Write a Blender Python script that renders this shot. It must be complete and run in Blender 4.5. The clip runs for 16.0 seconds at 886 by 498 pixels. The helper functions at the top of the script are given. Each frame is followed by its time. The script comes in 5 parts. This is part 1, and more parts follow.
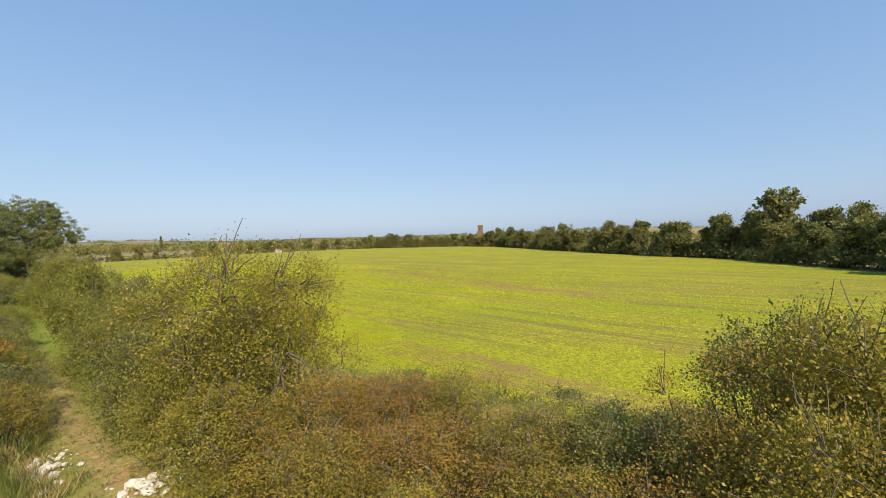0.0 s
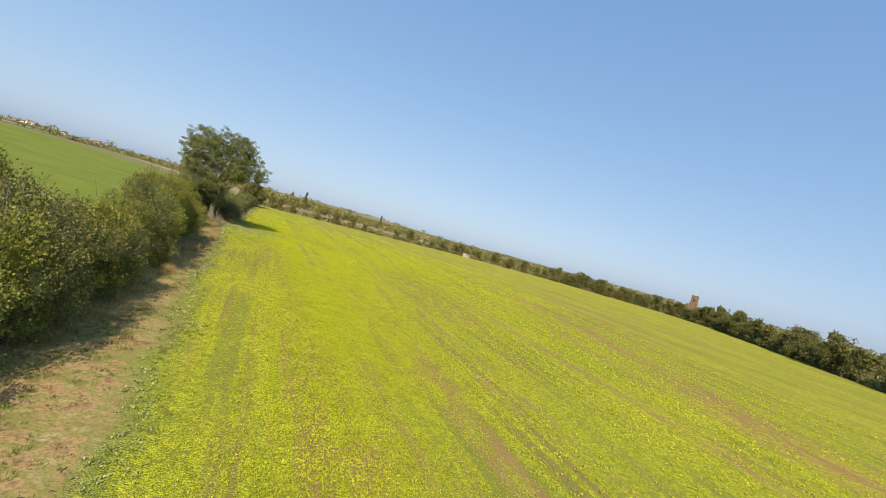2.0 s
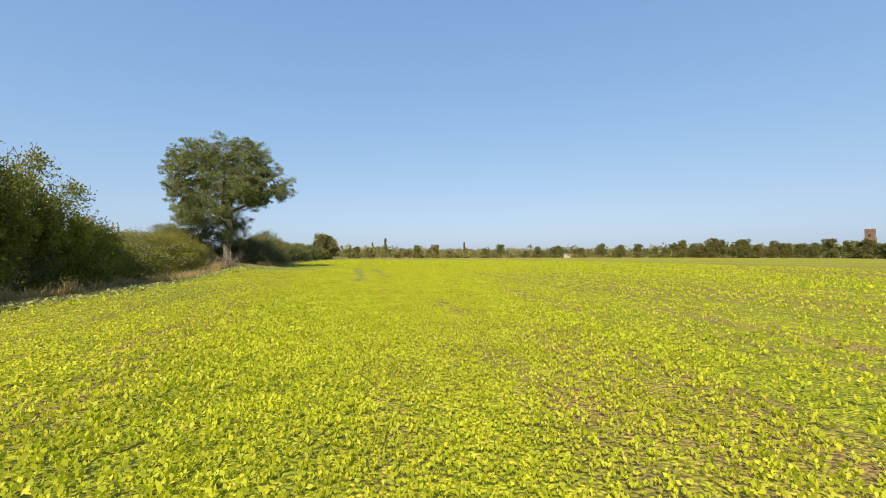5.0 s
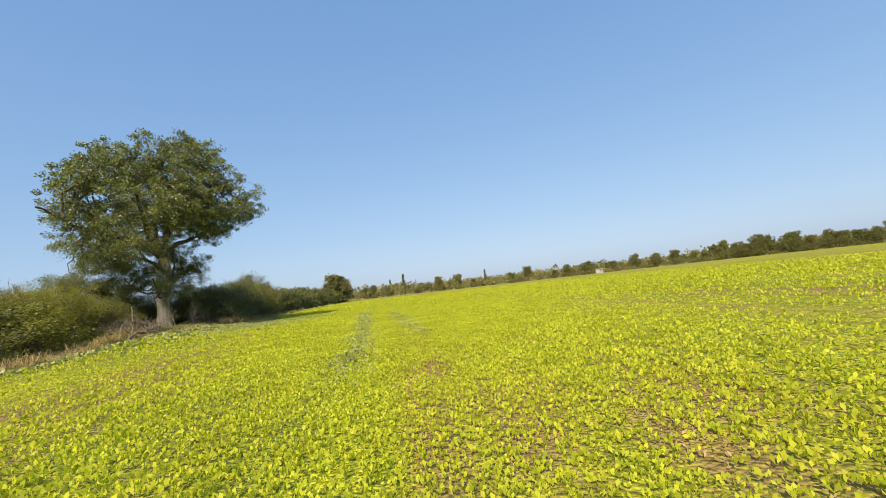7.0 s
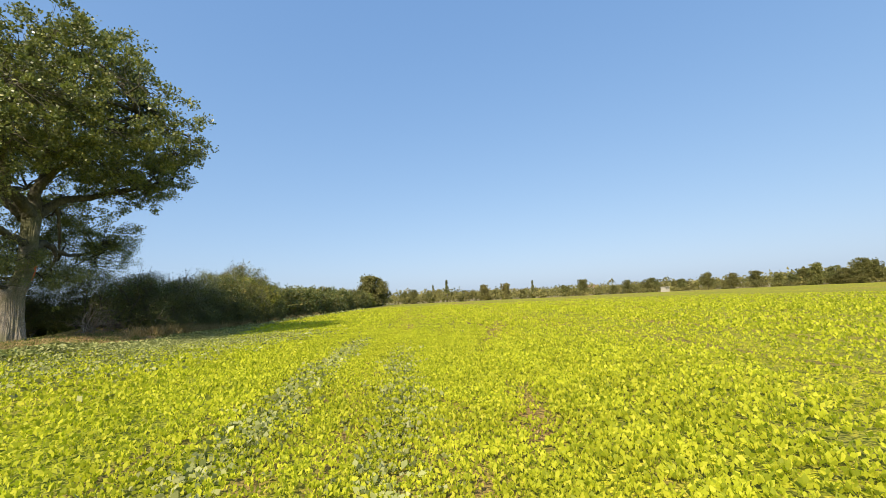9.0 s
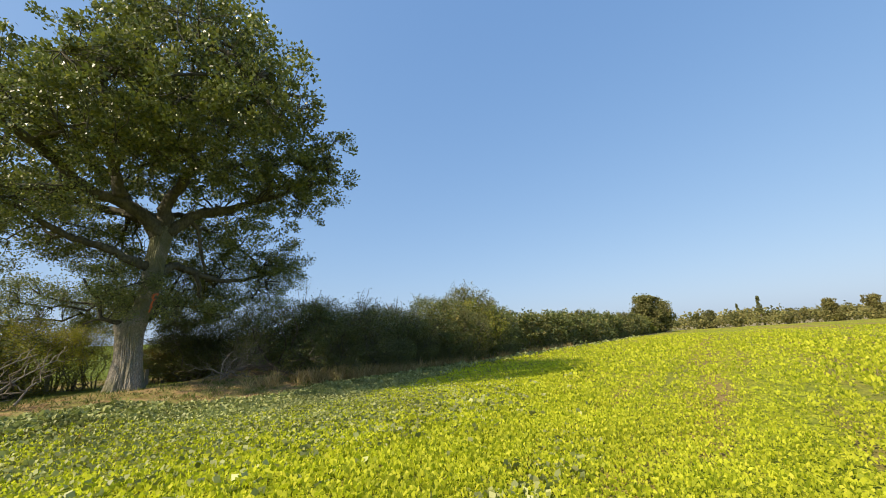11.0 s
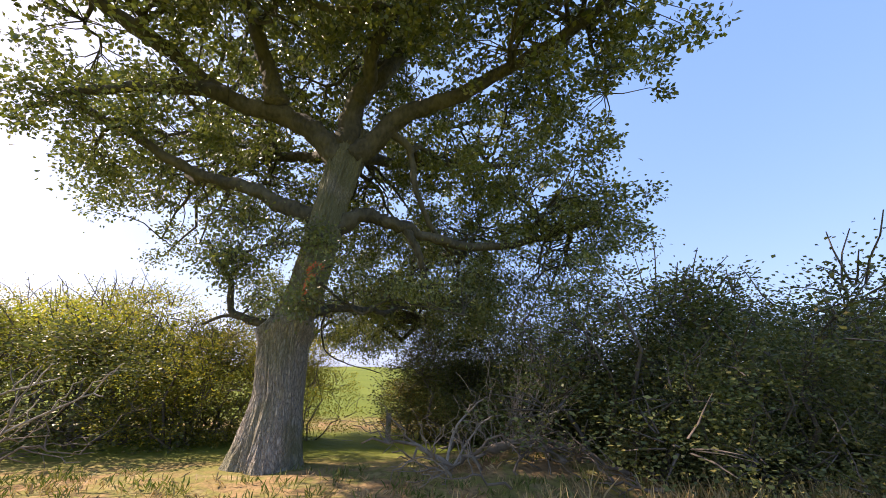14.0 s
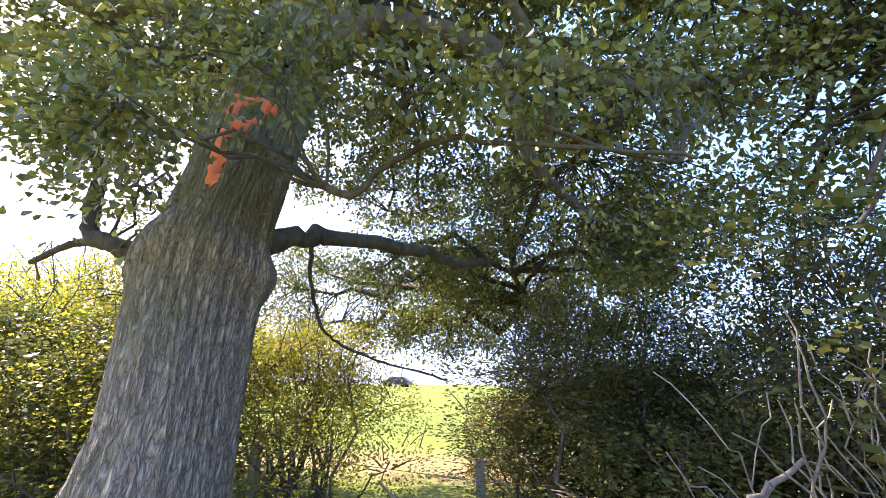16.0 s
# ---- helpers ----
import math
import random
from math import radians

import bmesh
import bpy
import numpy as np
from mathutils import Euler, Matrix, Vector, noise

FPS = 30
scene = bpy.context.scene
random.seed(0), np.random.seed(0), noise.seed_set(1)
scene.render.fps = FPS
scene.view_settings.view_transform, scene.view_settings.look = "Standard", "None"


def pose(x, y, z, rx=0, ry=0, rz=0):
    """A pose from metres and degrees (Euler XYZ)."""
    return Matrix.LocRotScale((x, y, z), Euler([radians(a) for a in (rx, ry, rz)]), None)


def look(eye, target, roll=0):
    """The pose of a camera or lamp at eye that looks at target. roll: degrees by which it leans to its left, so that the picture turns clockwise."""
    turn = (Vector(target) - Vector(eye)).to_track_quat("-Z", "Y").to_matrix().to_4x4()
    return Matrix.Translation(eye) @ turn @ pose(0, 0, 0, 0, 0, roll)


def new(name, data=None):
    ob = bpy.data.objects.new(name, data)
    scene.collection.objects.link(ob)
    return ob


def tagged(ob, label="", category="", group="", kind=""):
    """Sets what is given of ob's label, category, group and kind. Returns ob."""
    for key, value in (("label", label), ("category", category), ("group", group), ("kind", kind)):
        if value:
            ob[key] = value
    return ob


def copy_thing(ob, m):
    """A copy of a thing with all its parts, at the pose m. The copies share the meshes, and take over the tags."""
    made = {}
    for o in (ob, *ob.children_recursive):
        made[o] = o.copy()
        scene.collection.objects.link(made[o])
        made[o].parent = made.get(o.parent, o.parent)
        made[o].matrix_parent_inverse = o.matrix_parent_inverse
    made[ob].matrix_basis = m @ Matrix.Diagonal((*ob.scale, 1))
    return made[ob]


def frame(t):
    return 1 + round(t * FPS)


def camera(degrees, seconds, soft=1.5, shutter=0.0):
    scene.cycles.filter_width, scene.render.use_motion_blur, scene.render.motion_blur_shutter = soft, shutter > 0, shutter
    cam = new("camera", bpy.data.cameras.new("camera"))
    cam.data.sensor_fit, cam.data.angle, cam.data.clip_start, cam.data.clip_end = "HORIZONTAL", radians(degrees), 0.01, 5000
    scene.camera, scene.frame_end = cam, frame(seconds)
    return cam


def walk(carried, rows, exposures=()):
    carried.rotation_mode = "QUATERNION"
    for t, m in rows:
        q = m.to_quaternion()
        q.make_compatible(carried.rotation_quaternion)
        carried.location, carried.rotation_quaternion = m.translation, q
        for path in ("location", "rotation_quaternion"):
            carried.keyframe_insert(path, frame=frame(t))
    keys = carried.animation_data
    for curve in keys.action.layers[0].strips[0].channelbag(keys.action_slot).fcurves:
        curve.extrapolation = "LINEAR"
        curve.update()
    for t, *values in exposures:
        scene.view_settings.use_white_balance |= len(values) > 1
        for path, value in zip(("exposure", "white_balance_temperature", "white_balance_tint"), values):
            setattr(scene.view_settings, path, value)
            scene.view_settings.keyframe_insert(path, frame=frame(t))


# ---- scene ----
cam = camera(94, 16.0, soft=0.9)
# seconds, place, turn (Euler XYZ, degrees)
PATH = [
    (0, -5.886, -77.654, 4.648, 89.200, 1.900, -49.460),
    (0.5, -1.992, -75.144, 4.750, 90.900, -4.210, -47.720),
    (1, 1.624, -71.950, 5.131, 91.220, -10.320, -39.010),
    (1.5, 4.989, -68.595, 5.062, 89.790, -14.940, -28.130),
    (2, 7.286, -65.559, 4.730, 89.740, -15.480, -23.090),
    (2.5, 8.954, -62.176, 3.847, 90.07, -12.83, -19.08),
    (3, 10.203, -58.672, 2.783, 90.84, -4.46, -14.64),
    (3.5, 11.269, -54.693, 1.724, 91.22, -3.44, -13.59),
    (3.7, 11.738, -52.950, 1.310, 91.43, -3.14, -12.91),
    (5.8, 12.965, -36.639, 0.243, 92.33, 3.15, -10.26),
    (6, 13.031, -35.113, 0.260, 93.01, 4.15, -9.95),
    (6.5, 13.142, -31.413, 0.300, 94.69, 5.37, -9.05),
    (7, 13.311, -27.751, 0.251, 96.21, 6.20, -8.32),
    (7.5, 13.506, -24.118, 0.289, 97.67, 7.01, -7.56),
    (8, 13.865, -20.658, 0.496, 97.55, 6.20, -6.28),
    (8.2, 14.003, -19.398, 0.550, 96.99, 4.81, -5.52),
    (10.3, 14.578, -8.621, 0.735, 101.37, 5.06, 13.28),
    (10.5, 14.391, -7.556, 0.774, 102.22, 5.61, 18.74),
    (11, 13.883, -4.789, 0.825, 103.03, 2.90, 34.16),
    (11.5, 13.204, -2.709, 0.978, 103.54, -2.55, 50.45),
    (12, 12.010, -1.067, 1.034, 104.11, -2.82, 63.89),
    (12.5, 9.719, 0.107, 0.803, 106.33, -3.48, 72.80),
    (13, 8.788, 0.624, 0.671, 106.96, -1.99, 75.47),
    (13.5, 7.687, 0.967, 0.864, 108.04, -0.96, 77.80),
    (14, 6.177, 1.454, 1.137, 107.97, -1.68, 81.67),
    (14.5, 4.720, 1.611, 1.347, 108.92, -1.20, 86.07),
    (15, 3.823, 1.740, 1.357, 110.17, -0.61, 90.24),
    (15.5, 2.906, 1.740, 1.383, 110.55, -3.29, 93.20),
    (16, 2.173, 1.802, 1.136, 109.81, -2.49, 96.32),
]
walk(cam, [(t, pose(x, y, z, rx, ry, rz)) for t, x, y, z, rx, ry, rz in PATH], [(0, 0.36, 6900, 12), (3.5, 0.37, 6900, 12), (6, 0.36, 6850, 12), (10.5, 0.45, 6800, 12), (11.5, 0.3, 6850, 12), (12.5, 0.48, 6950, 17), (13.5, 0.76, 6950, 26), (14.5, 1.3, 6450, 32), (15.3, 1.68, 6350, 34), (16, 2.2, 6100, 36)])

# ---- world, sun ----
SUN_EL, SUN_BEARING = 40.0, 158.0
sun_way = Vector((-math.sin(radians(SUN_BEARING)) * math.cos(radians(SUN_EL)), math.cos(radians(SUN_BEARING)) * math.cos(radians(SUN_EL)), math.sin(radians(SUN_EL))))
world = bpy.data.worlds.new("world")
scene.world = world
world.use_nodes = True
wn = world.node_tree
sky = wn.nodes.new("ShaderNodeTexSky")
sky.sky_type, sky.sun_disc = "NISHITA", False
sky.sun_elevation, sky.sun_rotation = radians(SUN_EL), math.atan2(sun_way.x, sun_way.y)
sky.altitude, sky.air_density, sky.dust_density, sky.ozone_density = 50, 1.0, 1.8, 1.3
split, merge = wn.nodes.new("ShaderNodeSeparateColor"), wn.nodes.new("ShaderNodeCombineColor")
wn.links.new(sky.outputs[0], split.inputs[0])
for c, (soft_, tint) in enumerate(((0.66, 0.755), (0.49, 1.175), (0.32, 2.0))):
    power, scale_ = wn.nodes.new("ShaderNodeMath"), wn.nodes.new("ShaderNodeMath")
    power.operation, scale_.operation = "POWER", "MULTIPLY"
    power.inputs[1].default_value, scale_.inputs[1].default_value = soft_, tint
    wn.links.new(split.outputs[c], power.inputs[0])
    wn.links.new(power.outputs[0], scale_.inputs[0])
    wn.links.new(scale_.outputs[0], merge.inputs[c])
wn.links.new(merge.outputs[0], wn.nodes["Background"].inputs[0])
wn.nodes["Background"].inputs[1].default_value = 0.20
sun_data = bpy.data.lights.new("sun", "SUN")
sun_data.energy, sun_data.angle, sun_data.color = 5.0, radians(0.53), (1.0, 0.90, 0.72)
sun = new("sun", sun_data)
sun.matrix_world = look(sun_way * 200, (0, 0, 0))


# ---- materials ----
def material(name):
    m = bpy.data.materials.new(name)
    m.use_nodes = True
    return m, m.node_tree.nodes, m.node_tree.links, m.node_tree.nodes["Principled BSDF"]


def ramp(nodes, stops):
    r = nodes.new("ShaderNodeValToRGB")
    els = r.color_ramp.elements
    while len(els) < len(stops):
        els.new(0.5)
    for e, (p, c) in zip(els, stops):
        e.position, e.color = p, (*c, 1)
    return r


def leaf_material(name, cols, clear=0.35, gloss=0.45, swing=0.38, sheen=0.2, drift=1.2):
    """Foliage: colour by leaf and by plant, with light passing through."""
    m, n, l, b = material(name)
    geo, info = n.new("ShaderNodeNewGeometry"), n.new("ShaderNodeObjectInfo")
    r = ramp(n, [(i / max(1, len(cols) - 1), c) for i, c in enumerate(cols)])
    l.new(geo.outputs["Random Per Island"], r.inputs[0])
    tex, co = n.new("ShaderNodeTexNoise"), n.new("ShaderNodeTexCoord")
    tex.inputs["Scale"].default_value, tex.inputs["Detail"].default_value = drift, 3
    l.new(geo.outputs["Position"], tex.inputs["Vector"])
    hsv = n.new("ShaderNodeHueSaturation")
    mr = n.new("ShaderNodeMapRange")
    mr.inputs[1].default_value, mr.inputs[2].default_value, mr.inputs[3].default_value, mr.inputs[4].default_value = 0.3, 0.7, 1 - swing, 1 + swing
    l.new(tex.outputs[0], mr.inputs[0])
    l.new(mr.outputs[0], hsv.inputs["Value"])
    mh = n.new("ShaderNodeMapRange")
    mh.inputs[3].default_value, mh.inputs[4].default_value = 0.485, 0.515
    l.new(info.outputs["Random"], mh.inputs[0])
    l.new(mh.outputs[0], hsv.inputs["Hue"])
    l.new(r.outputs[0], hsv.inputs["Color"])
    l.new(hsv.outputs[0], b.inputs["Base Color"])
    b.inputs["Roughness"].default_value = gloss
    b.inputs["Specular IOR Level"].default_value = sheen
    t = n.new("ShaderNodeBsdfTranslucent")
    warm = n.new("ShaderNodeMix")
    warm.data_type, warm.blend_type = "RGBA", "MULTIPLY"
    warm.inputs[0].default_value = 1
    warm.inputs[7].default_value = (1.08, 1.2, 0.7, 1)
    l.new(hsv.outputs[0], warm.inputs[6])
    l.new(warm.outputs[2], t.inputs[0])
    mix = n.new("ShaderNodeMixShader")
    mix.inputs[0].default_value = clear
    l.new(b.outputs[0], mix.inputs[1])
    l.new(t.outputs[0], mix.inputs[2])
    l.new(mix.outputs[0], n["Material Output"].inputs[0])
    return m


def plain_material(name, a, b_, scale=6.0, rough=0.85, bump=0.3, stretch=(1, 1, 1), detail=8, metal=0.0):
    """Two colours mixed by noise at two scales, with relief."""
    m, n, l, b = material(name)
    co, mp = n.new("ShaderNodeTexCoord"), n.new("ShaderNodeMapping")
    mp.inputs["Scale"].default_value = stretch
    l.new(co.outputs["Object"], mp.inputs[0])
    t1, t2 = n.new("ShaderNodeTexNoise"), n.new("ShaderNodeTexNoise")
    t1.inputs["Scale"].default_value, t1.inputs["Detail"].default_value = scale, detail
    t2.inputs["Scale"].default_value, t2.inputs["Detail"].default_value = scale * 0.13, 3
    mid = n.new("ShaderNodeMath")
    mid.operation = "ADD"
    for t in (t1, t2):
        l.new(mp.outputs[0], t.inputs["Vector"])
    l.new(t1.outputs[0], mid.inputs[0])
    l.new(t2.outputs[0], mid.inputs[1])
    r = ramp(n, [(0.38, a), (0.62, b_)])
    half = n.new("ShaderNodeMath")
    half.operation, half.inputs[1].default_value = "MULTIPLY", 0.5
    l.new(mid.outputs[0], half.inputs[0])
    l.new(half.outputs[0], r.inputs[0])
    l.new(r.outputs[0], b.inputs["Base Color"])
    b.inputs["Roughness"].default_value, b.inputs["Metallic"].default_value = rough, metal
    bp = n.new("ShaderNodeBump")
    bp.inputs["Strength"].default_value, bp.inputs["Distance"].default_value = bump, 0.03
    l.new(t1.outputs[0], bp.inputs["Height"])
    l.new(bp.outputs[0], b.inputs["Normal"])
    return m


OLIVE_LEAF = leaf_material("olive_leaf", [(0.14, 0.155, 0.034), (0.20, 0.215, 0.044), (0.25, 0.245, 0.05), (0.29, 0.235, 0.05)], 0.4)
OAK_LEAF = leaf_material("oak_leaf", [(0.092, 0.115, 0.038), (0.14, 0.162, 0.048), (0.20, 0.213, 0.056), (0.25, 0.235, 0.064)], 0.25, 0.34, 0.4, 0.45)
HAW_LEAF = leaf_material("hawthorn_leaf", [(0.17, 0.17, 0.032), (0.24, 0.22, 0.038), (0.31, 0.255, 0.042), (0.34, 0.225, 0.045)], 0.34)
GOLD_LEAF = leaf_material("yellowing_leaf", [(0.18, 0.20, 0.036), (0.27, 0.275, 0.044), (0.37, 0.33, 0.05), (0.43, 0.31, 0.05)], 0.48)
DARK_LEAF = leaf_material("dark_leaf", [(0.088, 0.11, 0.044), (0.125, 0.145, 0.052), (0.165, 0.178, 0.058), (0.23, 0.19, 0.06)], 0.24)
GREY_LEAF = leaf_material("grey_leaf", [(0.11, 0.125, 0.055), (0.16, 0.17, 0.07), (0.21, 0.195, 0.08)], 0.3)
RUST_LEAF = leaf_material("rust_leaf", [(0.17, 0.155, 0.03), (0.27, 0.19, 0.04), (0.36, 0.17, 0.04), (0.22, 0.20, 0.035)], 0.3)
# green of the far trees, lightened in the colour to stand for haze
HAZED_LEAF = leaf_material("hazed_leaf", [(0.13, 0.14, 0.055), (0.175, 0.18, 0.065), (0.23, 0.21, 0.075)], 0.35, 0.6, 0.4)
WOODS_LEAF = leaf_material("woodland_leaf", [(0.13, 0.14, 0.05), (0.19, 0.19, 0.06), (0.26, 0.235, 0.075), (0.17, 0.165, 0.06)], 0.3, 0.6, 0.55, drift=0.12)
# olive of the boundary trees, also lightened in the colour for haze
HAZED_OLIVE_LEAF = leaf_material("hazed_olive_leaf", [(0.14, 0.15, 0.05), (0.19, 0.19, 0.06), (0.25, 0.215, 0.075)], 0.2, 0.6, 0.4)
CROP_LEAF = leaf_material("crop_leaf", [(0.32, 0.335, 0.028), (0.49, 0.475, 0.034), (0.59, 0.555, 0.042), (0.64, 0.565, 0.06)], 0.46, 0.6, 0.12)
DULL_CROP = leaf_material("dull_crop_leaf", [(0.17, 0.21, 0.07), (0.27, 0.31, 0.11), (0.38, 0.41, 0.17)], 0.2, 0.45, 0.3)
STRAW = leaf_material("straw", [(0.24, 0.17, 0.07), (0.38, 0.28, 0.12), (0.48, 0.37, 0.18), (0.22, 0.22, 0.06)], 0.2, 0.7, 0.2)
GRASS = leaf_material("verge_grass", [(0.07, 0.10, 0.02), (0.13, 0.15, 0.03), (0.24, 0.21, 0.08)], 0.25, 0.6)
TWIG = plain_material("twig", (0.07, 0.055, 0.042), (0.16, 0.135, 0.105), 14, 0.9, 0.3)
PALE_DEAD = plain_material("bleached_wood", (0.19, 0.155, 0.115), (0.38, 0.33, 0.25), 14, 0.9, 0.5)
DEAD = plain_material("dead_wood", (0.11, 0.085, 0.06), (0.25, 0.205, 0.15), 12, 0.9, 0.4, (1, 1, 1))
STONE = plain_material("rubble_stone", (0.40, 0.365, 0.31), (0.64, 0.60, 0.53), 9, 0.9, 0.4)
TOWER = plain_material("tower_stone", (0.16, 0.105, 0.065), (0.22, 0.15, 0.095), 1.2, 0.95, 0.4)
HUT_WALL = plain_material("shelter_wall", (0.36, 0.34, 0.30), (0.48, 0.46, 0.41), 2, 0.9, 0.2)
RENDERED = plain_material("pale_wall", (0.62, 0.58, 0.52), (0.75, 0.72, 0.66), 1.5, 0.9, 0.1)
TILES = plain_material("roof_tiles", (0.20, 0.11, 0.08), (0.32, 0.19, 0.14), 3, 0.9, 0.2)
GLASS = plain_material("window_glass", (0.03, 0.035, 0.04), (0.05, 0.055, 0.06), 1, 0.1, 0.0)
CAR_PAINT = plain_material("car_paint", (0.03, 0.032, 0.04), (0.045, 0.045, 0.05), 3, 0.3, 0.0)
RUBBER = plain_material("tyre_rubber", (0.02, 0.02, 0.02), (0.035, 0.035, 0.035), 5, 0.9, 0.1)
POST_WOOD = plain_material("post_wood", (0.20, 0.17, 0.13), (0.34, 0.30, 0.25), 18, 0.9, 0.4, (1, 1, 0.2))
WIRE = plain_material("fence_wire", (0.25, 0.25, 0.25), (0.4, 0.4, 0.4), 5, 0.5, 0.0, metal=0.8)
ORANGE = plain_material("orange_paint", (0.62, 0.13, 0.04), (0.75, 0.20, 0.07), 9, 0.7, 0.4)


def bark_material():
    m, n, l, b = material("oak_bark")
    co, mp = n.new("ShaderNodeTexCoord"), n.new("ShaderNodeMapping")
    mp.inputs["Scale"].default_value = (1, 1, 0.23)
    l.new(co.outputs["Object"], mp.inputs[0])
    wob = n.new("ShaderNodeTexNoise")
    wob.inputs["Scale"].default_value, wob.inputs["Detail"].default_value = 26, 8
    v = n.new("ShaderNodeTexVoronoi")
    v.feature = "DISTANCE_TO_EDGE"
    v.inputs["Scale"].default_value = 33
    addv = n.new("ShaderNodeVectorMath")
    addv.operation = "MULTIPLY_ADD"
    addv.inputs[1].default_value = (0.11, 0.11, 0.06)
    l.new(mp.outputs[0], wob.inputs["Vector"])
    l.new(wob.outputs["Color"], addv.inputs[0])
    l.new(mp.outputs[0], addv.inputs[2])
    l.new(addv.outputs[0], v.inputs["Vector"])
    big = n.new("ShaderNodeTexNoise")
    big.inputs["Scale"].default_value, big.inputs["Detail"].default_value = 1.6, 4
    l.new(co.outputs["Object"], big.inputs["Vector"])
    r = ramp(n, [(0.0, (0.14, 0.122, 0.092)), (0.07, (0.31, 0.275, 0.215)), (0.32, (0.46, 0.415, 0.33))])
    l.new(v.outputs["Distance"], r.inputs[0])
    moss = n.new("ShaderNodeMix")
    moss.data_type = "RGBA"
    moss.inputs[7].default_value = (0.16, 0.165, 0.06, 1)
    gate = n.new("ShaderNodeMapRange")
    gate.inputs[1].default_value, gate.inputs[2].default_value, gate.inputs[4].default_value = 0.45, 0.7, 0.75
    up, high, lift = n.new("ShaderNodeSeparateXYZ"), n.new("ShaderNodeMapRange"), n.new("ShaderNodeMath")
    high.inputs[1].default_value, high.inputs[2].default_value, high.inputs[4].default_value = 1.8, 2.25, 0.22
    lift.operation = "ADD"
    l.new(co.outputs["Object"], up.inputs[0])
    l.new(up.outputs[2], high.inputs[0])
    l.new(high.outputs[0], lift.inputs[0])
    l.new(big.outputs[0], lift.inputs[1])
    l.new(lift.outputs[0], gate.inputs[0])
    l.new(gate.outputs[0], moss.inputs[0])
    l.new(r.outputs[0], moss.inputs[6])
    l.new(moss.outputs[2], b.inputs["Base Color"])
    b.inputs["Roughness"].default_value = 0.92
    bp = n.new("ShaderNodeBump")
    bp.inputs["Strength"].default_value, bp.inputs["Distance"].default_value = 0.8, 0.03
    sm = n.new("ShaderNodeMapRange")
    sm.inputs[2].default_value = 0.35
    l.new(v.outputs["Distance"], sm.inputs[0])
    l.new(sm.outputs[0], bp.inputs["Height"])
    l.new(bp.outputs[0], b.inputs["Normal"])
    return m


BARK = bark_material()
# mossy brown limb bark, its colour darkened to carry the crown's shade
SHADED_LIMB_BARK = plain_material("shaded_limb_bark", (0.045, 0.042, 0.026), (0.115, 0.105, 0.066), 16, 0.95, 1.0, (1, 1, 0.6))


# ---- mesh helpers ----
rng = np.random.default_rng(7)


def mesh_from(name, verts, quads, mats, index=None, smooth=False):
    """A mesh from arrays of points and four-cornered faces."""
    me = bpy.data.meshes.new(name)
    verts, quads = np.asarray(verts, np.float32), np.asarray(quads, np.int32)
    me.vertices.add(len(verts))
    me.vertices.foreach_set("co", verts.ravel())
    me.loops.add(quads.size)
    me.loops.foreach_set("vertex_index", quads.ravel())
    me.polygons.add(len(quads))
    me.polygons.foreach_set("loop_start", np.arange(0, quads.size, 4, dtype=np.int32))
    for m in mats:
        me.materials.append(m)
    if index is not None:
        me.polygons.foreach_set("material_index", np.asarray(index, np.int32))
    if smooth:
        me.polygons.foreach_set("use_smooth", np.ones(len(quads), bool))
    me.update(calc_edges=True)
    return me


def unit(v):
    return v / np.maximum(np.linalg.norm(v, axis=-1, keepdims=True), 1e-9)


def leaves(centres, sizes, aim=None, spread=1.0, narrow=0.55, r=rng):
    """Rhombic folded leaves: points and faces. aim: the way that each leaf points, loosened by spread."""
    n = len(centres)
    d = r.normal(size=(n, 3)) * spread
    if aim is not None:
        d = d + aim
    d = unit(d)
    s = unit(np.cross(d, r.normal(size=(n, 3))))
    u = np.cross(s, d)
    L = np.asarray(sizes).reshape(-1, 1) * np.ones((n, 1))
    base = centres - d * L * 0.5
    tip = centres + d * L * 0.5
    w = L * narrow * 0.5
    mid = centres + d * L * 0.08 + u * L * 0.13
    v = np.stack([base, mid + s * w, tip, mid - s * w], 1).reshape(-1, 3)
    f = np.arange(4 * n).reshape(-1, 4)
    return v, f


def oval_leaves(centres, sizes, aim, spread, narrow, r):
    """Fuller leaves of two halves folded along the rib."""
    n = len(centres)
    d = unit(r.normal(size=(n, 3)) * spread + aim)
    s = unit(np.cross(d, r.normal(size=(n, 3))))
    u = np.cross(s, d)
    L = np.asarray(sizes).reshape(-1, 1)
    w = L * narrow * 0.5
    p = [centres - d * L * 0.5]
    for k, q, side in ((-0.1, 0.72, 1), (0.24, 1.0, 1), (0.5, 0.0, 0), (0.24, 1.0, -1), (-0.1, 0.72, -1)):
        p.append(centres + d * L * k + s * w * q * side + u * L * (0.12 * abs(side) - 0.06 * (k == 0.5)))
    v = np.stack(p, 1).reshape(-1, 3)
    o = np.arange(n)[:, None] * 6
    f = np.concatenate([o + np.array([0, 1, 2, 3]), o + np.array([0, 3, 4, 5])])
    return v, f


